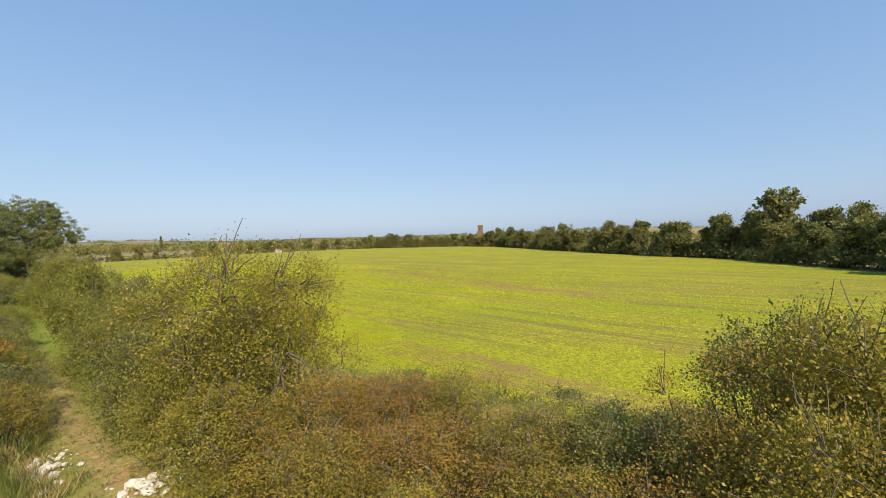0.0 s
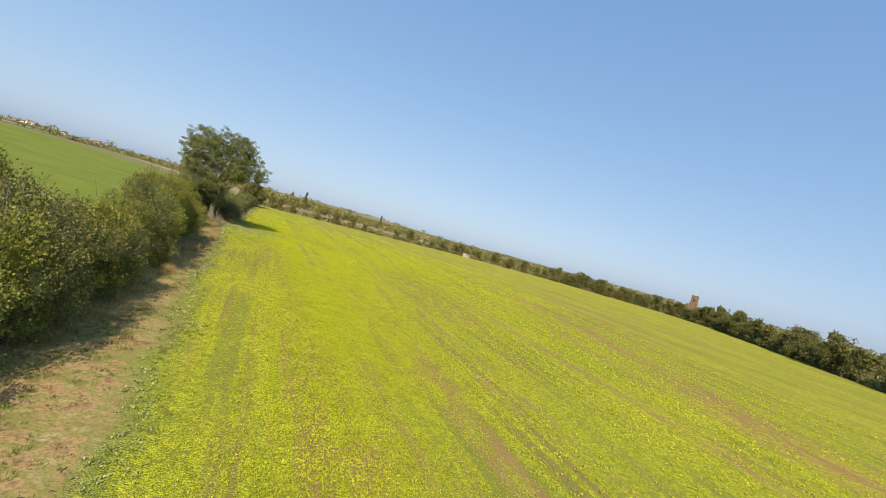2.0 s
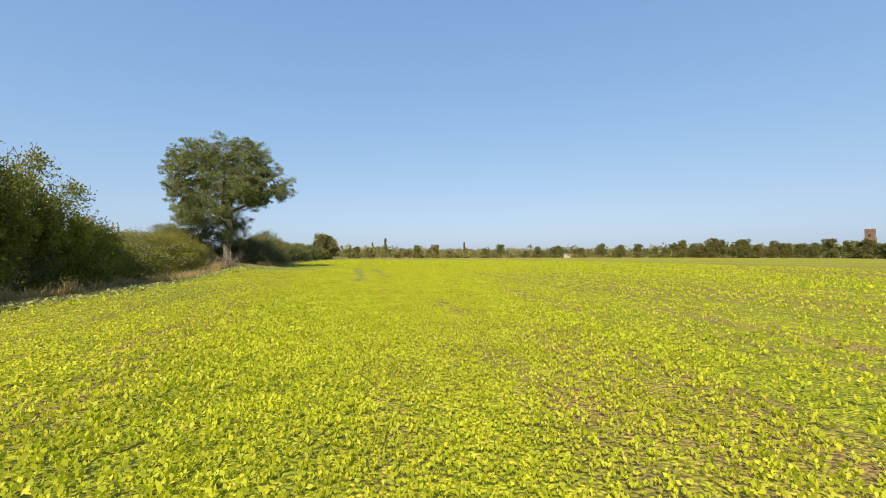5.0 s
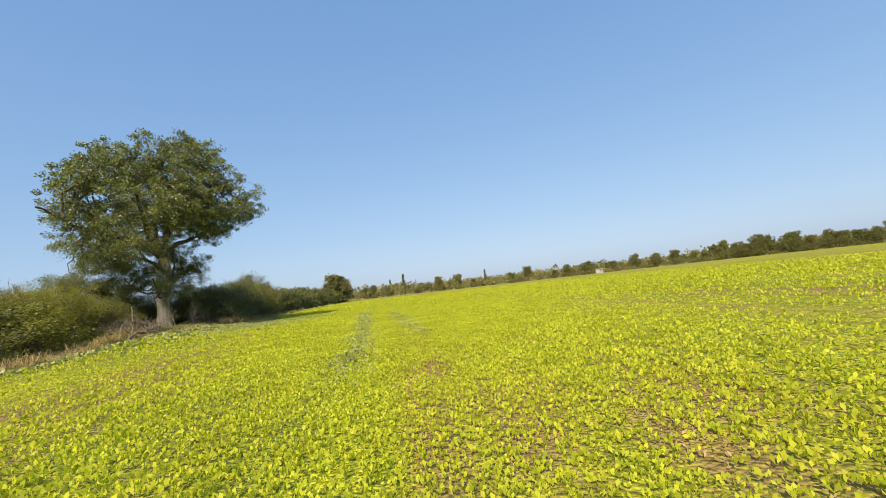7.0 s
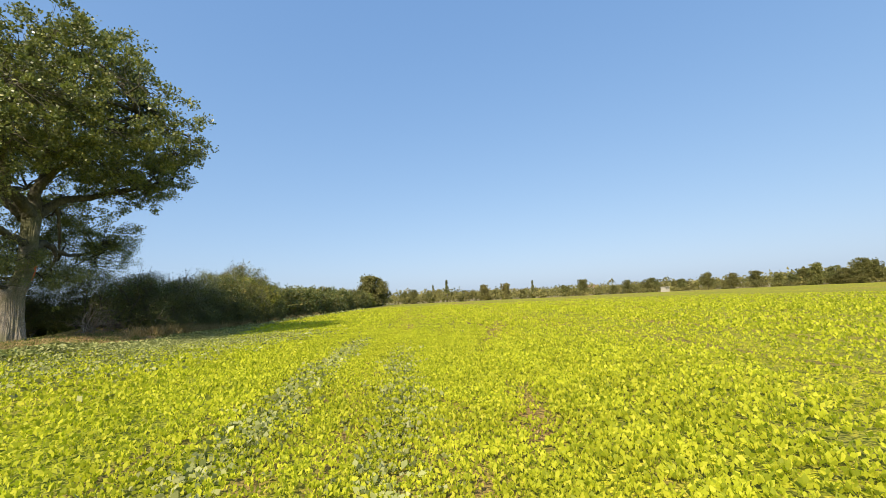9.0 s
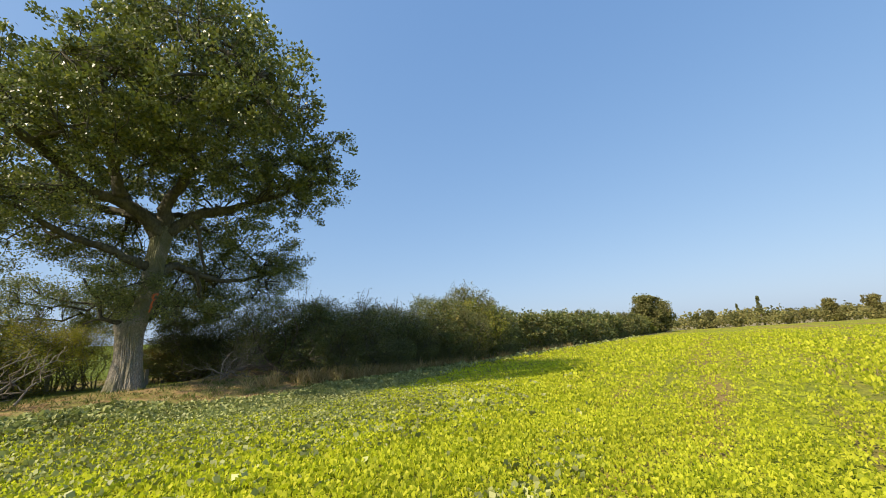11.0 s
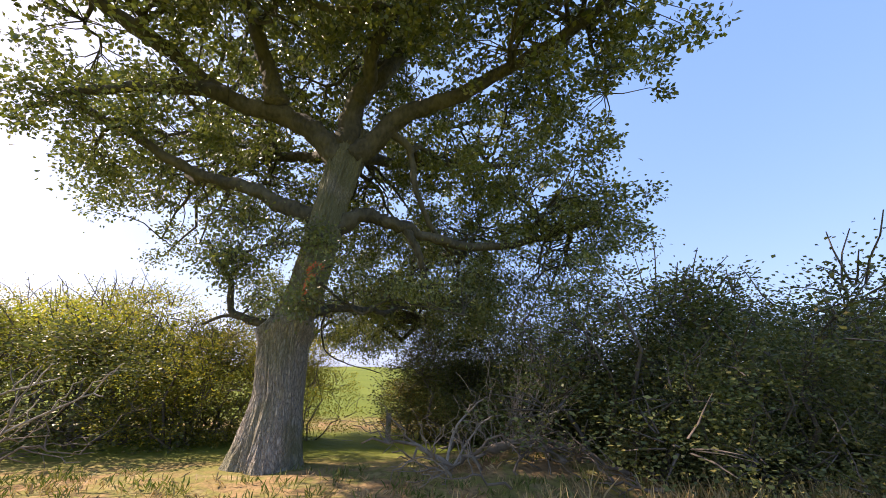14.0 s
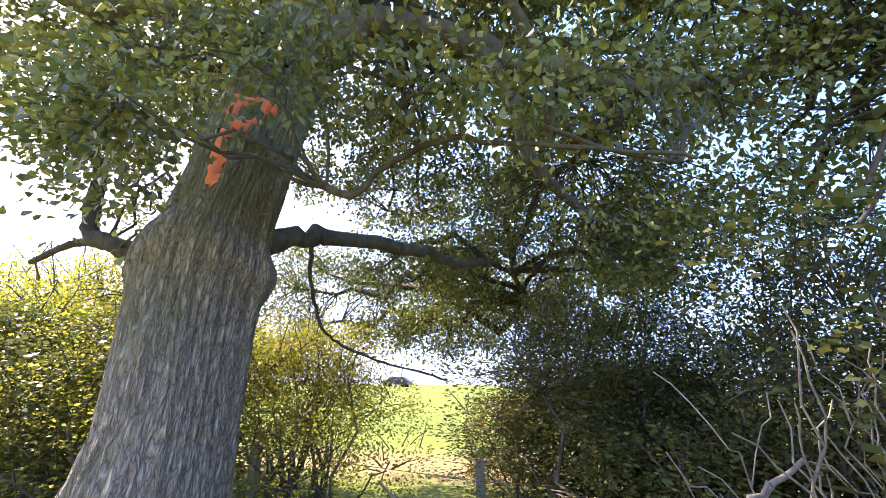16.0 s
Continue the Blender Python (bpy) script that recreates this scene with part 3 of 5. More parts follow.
# leafy masses: centre, half sizes, how many clumps
LOBES = [
    ((-2.2, -1.8, 9.2), (2.2, 2.0, 1.5), 90), ((-3.4, -2.2, 6.0), (1.5, 1.5, 1.1), 50),
    ((-0.2, 0.9, 10.4), (3.7, 3.6, 2.3), 240),
    ((3.35, 0.39, 8.2), (2.62, 2.81, 2.04), 140), ((0.3, -2.0, 5.0), (1.2, 1.2, 0.7), 20), ((-1.5, -1.5, 5.6), (1.5, 1.5, 0.8), 26), ((-0.8, 2.3, 5.2), (1.2, 1.2, 0.8), 36),
    ((-3.9, 0.02, 8.3), (2.2, 2.9, 2.4), 180),
    ((0.4, -3.4, 6.8), (2.1, 1.9, 1.6), 60),
    ((0.47, 4.75, 7.5), (2.72, 1.9, 1.94), 140), ((2.3, 4.7, 8.1), (1.3, 1.1, 0.9), 20), ((-0.6, 5.2, 4.3), (1.2, 1.0, 0.8), 18),
    ((1.8, 3.8, 6.9), (1.7, 1.5, 1.36), 38),
    ((2.1, -1.6, 7.6), (1.9, 1.7, 1.6), 70),
    ((-2.98, 3.96, 7.0), (2.42, 2.23, 2.13), 130),
    ((-2.6, -3.1, 7.0), (2.1, 2.1, 2.1), 60),
    ((-0.5, 4.1, 4.7), (1.9, 1.55, 1.2), 60),
    ((-0.7, 5.3, 4.2), (1.2, 1.1, 0.9), 10), ((-0.1, 4.3, 3.3), (1.26, 1.07, 0.87), 24),
    ((-4.09, 1.32, 5.0), (1.94, 1.94, 1.36), 90),
    ((-3.91, 1.88, 2.9), (1.46, 1.65, 0.78), 56),
    ((-0.19, -2.96, 4.8), (1.75, 1.55, 0.97), 38), ((-1.9, -3.3, 4.7), (1.6, 1.5, 0.9), 28), ((-2.4, -1.2, 5.0), (1.4, 1.4, 0.8), 25), ((-1.6, -1.9, 4.1), (1.2, 1.2, 0.5), 10), ((1.0, -0.4, 6.7), (1.0, 1.5, 0.5), 30),
    ((-2.6, -2.58, 4.2), (1.65, 1.65, 1.07), 18), ((-1.0, 2.9, 2.35), (0.9, 0.7, 0.35), 24), ((-2.4, 3.6, 2.9), (1.0, 0.9, 0.5), 40), ((-2.6, 0.95, 2.55), (0.7, 0.9, 0.4), 30),
    ((1.86, 0.21, 10.8), (2.23, 2.33, 1.55), 110),
    ((-3.16, 0.77, 10.6), (2.33, 2.42, 1.65), 110),
    ((4.84, 0.77, 7.3), (1.26, 1.65, 0.97), 45),
    ((0.6, 0.0, 2.75), (0.2, 0.3, 0.16), 5), ((0.45, 0.5, 2.95), (0.2, 0.5, 0.12), 7), ((0.35, -0.7, 2.75), (0.25, 0.35, 0.25), 8), ((0.82, 0.75, 2.46), (0.2, 0.3, 0.1), 4), ((0.82, 1.4, 2.36), (0.25, 0.35, 0.12), 8), ((0.75, 2.05, 2.34), (0.25, 0.3, 0.12), 6), ((0.35, -0.55, 2.55), (0.35, 0.4, 0.3), 10), ((0.3, 0.0, 2.05), (0.2, 0.3, 0.12), 3),
    ((0.3, 2.7, 2.6), (0.4, 0.5, 0.25), 6), ((1.12, 0.42, 2.06), (0.1, 0.26, 0.1), 5),
    ((0.25, -0.7, 3.05), (0.29, 0.44, 0.48), 9),
    ((-1.86, 2.81, 3.6), (1.65, 1.65, 0.97), 70),
    ((0.9, -0.9, 8.6), (2.4, 2.3, 1.5), 60),
    ((0.56, 2.39, 8.8), (2.52, 2.33, 1.46), 80),
    ((-1.4, 0.49, 7.2), (2.42, 2.42, 1.26), 80),
    ((-1.49, 5.04, 3.0), (1.26, 1.16, 0.78), 40),
    ((-4.3, 1.0, 2.05), (1.2, 1.4, 0.4), 55), ((-4.8, -1.0, 2.8), (1.3, 1.4, 0.95), 80), ((-5.0, 1.2, 2.95), (1.4, 1.5, 0.9), 95), ((-4.6, 3.4, 2.8), (1.4, 1.3, 0.9), 70), ((2.1, 0.3, 6.6), (1.6, 2.5, 0.9), 75), ((1.8, -2.2, 6.4), (1.5, 1.6, 0.9), 50), ((1.6, 2.8, 6.3), (1.4, 1.5, 0.8), 20), ((-3.5, 0.4, 4.1), (1.5, 1.5, 0.8), 46), ((-3.0, 2.8, 3.9), (1.4, 1.3, 0.8), 36),
]


LINE = path_through(TRUNK, 270)
LINE_R = np.interp(np.linspace(0, len(TRUNK) - 1, 270), range(len(TRUNK)), TRUNK_R)


def bark_relief(a, z):
    """How far the bark stands out: root flare, the old collar and the furrows."""
    flare = max(0.0, 0.9 - z) ** 2 * 0.07 * (1 + 0.8 * math.sin(a * 5 + 1.0)) + 0.025 * math.sin(a * 3 + z * 0.7)
    ring = 1.80 + 0.05 * math.sin(a * 2 + 1)
    collar = 0.062 * math.exp(-((z - ring) / 0.14) ** 2) * (1 + 0.7 * math.sin(a + 4.2)) - 0.035 * step(ring + 0.05, ring + 0.2, z)
    twist = a + 0.10 * z
    fur = noise.noise((math.cos(twist) * 5.5, math.sin(twist) * 5.5, z * 0.8))
    fine = noise.noise((math.cos(twist) * 14, math.sin(twist) * 14, z * 2.6 + 5 + 0.35 * math.sin(a * 9 + z * 4)))
    return flare + float(collar) + 0.014 * (1 - abs(fur) * 3) + 0.013 * (1 - abs(fine) * 3.2)


def build_oak():
    r = np.random.default_rng(11)
    oak = thing("oak_tree", pose(0, 0, 0), "mature spreading oak with grey furrowed trunk and dense green crown", "tree")
    # trunk, furrowed
    k, sides, axis_, rad = 270, 320, LINE, LINE_R
    ang = np.linspace(0, 2 * np.pi, sides, endpoint=False)
    verts = np.zeros((k, sides, 3))
    for i in range(k):
        z = axis_[i, 2]
        for j, a in enumerate(ang):
            rr = rad[i] + bark_relief(a, z)
            verts[i, j] = axis_[i] + np.array([math.cos(a) * rr, math.sin(a) * rr, 0])
    i, j = np.meshgrid(np.arange(k - 1), np.arange(sides), indexing="ij")
    f = np.stack([i * sides + j, i * sides + (j + 1) % sides, (i + 1) * sides + (j + 1) % sides, (i + 1) * sides + j], -1).reshape(-1, 4)
    part("trunk", mesh_from("trunk", verts.reshape(-1, 3), f, [BARK], smooth=True), oak, "grey deeply furrowed leaning trunk")
    nodes = []
    for r0, r1, pts in BOUGHS:
        m = 44
        p = path_through(pts, m)
        w = np.linspace(0, 1, m)
        p[4:] += np.cumsum(r.normal(size=(m - 4, 3)) * 0.022 * min(1.0, (np.linalg.norm(p[-1] - p[0]) / 5) ** 1.5), 0)
        rad_ = (r0 + (r1 - r0) * w ** 0.8) * (1 + 0.4 * np.exp(-w * 22)) * (1 + r.normal(size=m) * 0.04)
        rad_[0] = 0.01
        v, f = tube(p, rad_, 20)
        hub = np.repeat(p, 20, 0)
        lumps = np.array([0.22 * noise.noise(q * 7) + 0.16 * noise.noise(q * 22) for q in map(Vector, v)])
        v = hub + (v - hub) * (1 + lumps[:, None])
        part("limb", mesh_from("limb", v, f, [SHADED_LIMB_BARK], smooth=True), oak)
        nodes += list(p[10:])
    nodes = np.array(nodes)
    # boughs to the leafy masses, then twigs to the clumps
    twigs, cl, cw = [], [], []
    for c, h, count in LOBES:
        c, h = np.array(c), np.array(h)
        if c[0] < -3 and c[2] > 3.5:
            c[0] = -3 + (c[0] + 3) * 0.5
        start = nodes[np.argmin(np.linalg.norm(nodes - c, axis=1))]
        own = []
        for q in range(max(3, count // 22)):
            d = unit(r.normal(size=3))
            end = c + d * h * r.uniform(0.35, 0.8)
            p = bend(start, end, r.uniform(-0.1, 0.35), 8, r, 0.045)
            L = np.linalg.norm(end - start)
            twigs.append(tube(p, np.linspace(min(0.085, 0.02 + 0.018 * L), 0.016, 8) * (1 if max(h) > 0.6 else 0.32), 6))
            own += list(p[3:])
        own = np.array(own)
        for q in range(max(3, int(count * 0.86))):
            d = unit(r.normal(size=3))
            p = c + d * h * r.uniform(0.3, 1.0) ** 0.6 * r.uniform(0.9, 1.1)
            near = own[np.argmin(np.linalg.norm(own - p, axis=1))]
            twigs.append(tube(bend(near, p, 0.05, 4, r, 0.05), [0.014, 0.011, 0.008, 0.005], 4))
            cl.append(p)
            cw.append(unit(p - np.array([-0.4, 0.4, 6.0])))
    part("twig_work", mesh_from("twig_work", *join(twigs), [SHADED_LIMB_BARK], smooth=True), oak)["kind"] = "stuff"
    cl, cw = np.array(cl), np.array(cw)
    per = 68
    size = r.uniform(0.22, 0.46, len(cl))
    off = unit(r.normal(size=(len(cl), per, 3))) * (r.uniform(0.05, 1, (len(cl), per, 1)) ** 0.55) * size[:, None, None] * np.array([1, 1, 0.72])
    pos = (cl[:, None] + off).reshape(-1, 3)
    keep = ~((np.hypot(pos[:, 0] + 0.02, pos[:, 1] - 0.25) < 0.56) & (pos[:, 2] < 2.95) & (pos[:, 2] > 0))
    aim = (unit(off.reshape(-1, 3)) * 0.8 + np.repeat(cw, per, 0) * 0.5 + np.array([0, 0, -0.1]))
    pos, aim = pos[keep], aim[keep]
    low = pos[:, 2] < 5.0
    more = pos[low] + r.normal(size=(int(low.sum()), 3)) * 0.1
    pos, aim = np.concatenate([pos[~low], pos[low], more]), np.concatenate([aim[~low], aim[low], aim[low]])
    low = pos[:, 2] < 5.0
    size = r.uniform(0.08, 0.146, len(pos)) * (0.44 + 0.56 * np.clip((pos[:, 2] - 3.0) / 4.5, 0, 1)) * np.where((pos[:, 0] > 0.4) & (pos[:, 2] < 3), 0.9, 1.0)
    v, f = join([leaves(pos[~low], size[~low], aim[~low], 0.7, 0.66, r), oval_leaves(pos[low], size[low], aim[low], 0.7, 0.62, r)])
    part("crown", mesh_from("crown", v, f, [OAK_LEAF]), oak, "dense lobed green oak leaves with gaps of sky")
    return oak


build_oak()


# ---- hedge bushes ----
def bush(name, label, mat, seed, clumps, per, leaf, shoots, group, even=False):
    """A bush about 1.6 m out from its stem and 3 m high, at the origin."""
    r = np.random.default_rng(seed)
    b = thing(name, pose(0, 0, -50), label, "bush", group)
    lob = []
    for i in range(28):
        a, q = r.uniform(0, 2 * np.pi), math.sqrt(r.uniform(0.02, 1))
        z = r.uniform(0.3, 2.55)
        wide = 1.12 * math.sqrt(max(0.15, 1 - ((z - 1.1) / 1.75) ** 2))
        lob.append((np.array([math.cos(a) * q * wide, math.sin(a) * q * wide, z]), r.uniform(0.3, 0.54)))
    stems, pos, aim = [], [], []
    for c, s in lob[::3]:
        base = np.array([r.normal() * 0.18, r.normal() * 0.18, 0])
        stems.append(tube(bend(base, c, 0.0, 5, r, 0.05), np.linspace(0.026, 0.009, 5), 4))
    for i in r.integers(0, len(lob), clumps):
        c, s = lob[i]
        d = unit(r.normal(size=3) + np.array([c[0], c[1], c[2] - 1.2]) * 0.45)
        p = c + d * s * r.uniform(0.78, 1.05) * np.array([1, 1, 0.9])
        p[2] = max(p[2], 0.1)
        if r.random() < 0.12:
            stems.append(tube(bend(c + (p - c) * 0.2, p, 0.03, 3, r, 0.05), [0.012, 0.009, 0.005], 3))
        o = r.normal(size=(per, 3)) * (r.uniform(0.055, 0.11) if even else r.uniform(0.08, 0.15))
        pos.append(p + o)
        aim.append(unit(o) + d * 0.7 + np.array([0, 0, 0.25]))
    for i in range(shoots):
        c, s = lob[int(r.integers(0, len(lob)))]
        a = c + np.array([r.normal() * 0.12, r.normal() * 0.12, s * 0.3])
        e = a + np.array([r.normal() * 0.16, r.normal() * 0.16, s * 0.4 + r.uniform(0.1, 0.45) * (1.2 if a[2] > 2 else 0.8)])
        stems.append(tube(bend(a, e, 0, 4, r, 0.02), np.linspace(0.009, 0.004, 4), 3))
        t = r.random(12)[:, None]
        pos.append(a + (e - a) * t + r.normal(size=(12, 3)) * 0.05)
        aim.append(np.tile(unit(e - a), (12, 1)) + r.normal(size=(12, 3)) * 0.5)
    pos, aim = np.concatenate(pos), np.concatenate(aim)
    size = r.uniform(leaf * 0.7, leaf * 1.25, len(pos))
    # old leaves deep inside
    n = 900 if even else 460
    deep = np.concatenate([c + r.normal(size=(n // len(lob) + 1, 3)) * s * 0.5 for c, s in lob])
    deep[:, 2] = np.maximum(deep[:, 2], 0.15)
    pos, aim = np.concatenate([pos, deep]), np.concatenate([aim, r.normal(size=deep.shape)])
    size = np.concatenate([size, np.full(len(deep), leaf * 1.55)])
    if even:
        k = np.array([1.55 / np.percentile(np.abs(pos[:, 0]), 97), 1.55 / np.percentile(np.abs(pos[:, 1]), 97), 3.4 / np.percentile(pos[:, 2], 98)])
        pos, stems = pos * k, [(v * k, f) for v, f in stems]
    part("branchwork", mesh_from("branchwork", *join(stems), [TWIG], smooth=True), b)["kind"] = "stuff"
    v, f = leaves(pos, size, aim, 0.6, 0.66, r)
    part("foliage", mesh_from("foliage", v, f, [mat]), b)["kind"] = "stuff"
    return b


HEDGE = "bushes along the field hedge"
NEAR = {
    "haw": [bush("hawthorn_bush", "olive and yellowing hawthorn bush in the field hedge", HAW_LEAF, 21 + i, 170, 19, 0.11, 34, HEDGE) for i in range(2)],
    "dark": [bush("blackthorn_bush", "dense dark green blackthorn bush in the field hedge", DARK_LEAF, 31 + i, 190, 15, 0.10, 16, HEDGE) for i in range(2)],
    "grey": [bush("sallow_bush", "dusty grey-green sallow bush in the field hedge", GREY_LEAF, 41, 170, 19, 0.105, 26, HEDGE)],
    "rust": [bush("bramble_bush", "rust and yellow autumn bramble bush by the hedge", RUST_LEAF, 51, 170, 19, 0.11, 20, HEDGE)],
    "fine": [bush("hawthorn_bush", "olive and yellow small-leaved hawthorn bush with bare twigs", HAW_LEAF, 63 + i, 560, 20, 0.053, 44, HEDGE, True) for i in range(2)],
    "finedark": [bush("blackthorn_bush", "dark green small-leaved blackthorn bush among brambles", DARK_LEAF, 66, 480, 19, 0.066, 44, HEDGE, True)],
    "finerust": [bush("bramble_bush", "rust-tinged small-leaved bramble bush with arching stems", RUST_LEAF, 67, 680, 22, 0.048, 40, HEDGE, True)],
    "gold": [bush("hawthorn_bush", "yellow-green small-leaved hawthorn bush beside the oak", GOLD_LEAF, 63 + i, 520, 19, 0.046, 50, HEDGE, True) for i in range(2)],
    "big": [bush("hawthorn_bush", "tall yellowing hawthorn bush with wispy shoots on top", HAW_LEAF, 69, 1500, 24, 0.036, 44, HEDGE, True)],
    "dusky": [bush("hawthorn_bush", "dull olive hawthorn bush in the long field hedge", OLIVE_LEAF, 44 + i, 330, 15, 0.095, 40, HEDGE) for i in range(2)],
    "tall": [bush("hawthorn_bush", "tall overgrown olive and russet hawthorn in the field hedge", OLIVE_LEAF, 47, 560, 20, 0.078, 90, HEDGE, True)],
    "olive": [bush("hawthorn_bush", "dull olive small-leaved hawthorn bush beside the oak", OLIVE_LEAF, 64 + i, 460, 20, 0.06, 44, HEDGE, True) for i in range(2)],
    "tight": [bush("blackthorn_bush", "dense dark green small-leaved blackthorn with wispy shoots beside the oak", DARK_LEAF, 65 + i, 800, 22, 0.047, 100, HEDGE, True) for i in range(2)],
    "thin": [bush("elder_bush", "thin yellow-green elder bush showing its stems", HAW_LEAF, 61, 150, 24, 0.06, 46, HEDGE)],
}
FARB = {
    "haw": [bush("hawthorn_bush", "olive hawthorn bush in the far part of the hedge", OLIVE_LEAF, 71, 150, 9, 0.16, 14, HEDGE)],
    "dark": [bush("blackthorn_bush", "dark green blackthorn bush in the far part of the hedge", DARK_LEAF, 72 + i, 150, 9, 0.16, 14, HEDGE) for i in range(2)],
}
used = set()


def plant_bush(kinds, kind, x, y, height, wide, r):
    """A bush of that kind, set on the ground, that high and that far across its half."""
    src = kinds[kind][int(r.integers(0, len(kinds[kind])))]
    m = Matrix.Translation((x, y, float(land(x, y)) - 0.06)) @ Matrix.Rotation(r.uniform(0, 6.28), 4, "Z") @ Matrix.Diagonal((wide / 1.55, wide / 1.55, height / 3.4, 1))
    if src.name in used:
        copy_thing(src, m).matrix_basis = m
    else:
        used.add(src.name)
        src.matrix_basis = m


TOPS = [(-62, 3.3), (-56, 3.9), (-52, 4.1), (-46, 4.6), (-42, 4.3), (-39, 3.9), (-37, 4.4), (-35, 5.2), (-31, 6.3), (-28, 6.2), (-25.5, 5.6), (-22, 4.3), (-18, 2.8), (-14, 2.5), (-11, 2.3), (-8, 2.5), (-4, 2.5), (-1.6, 1.84), (3, 1.8), (5, 2.4), (8, 3.15), (12, 3.25), (15, 3.4), (18, 3.9), (20, 5.0), (23, 4.2), (30, 4.2), (40, 4.0), (60, 4.0), (90, 4.4), (112, 4.0)]


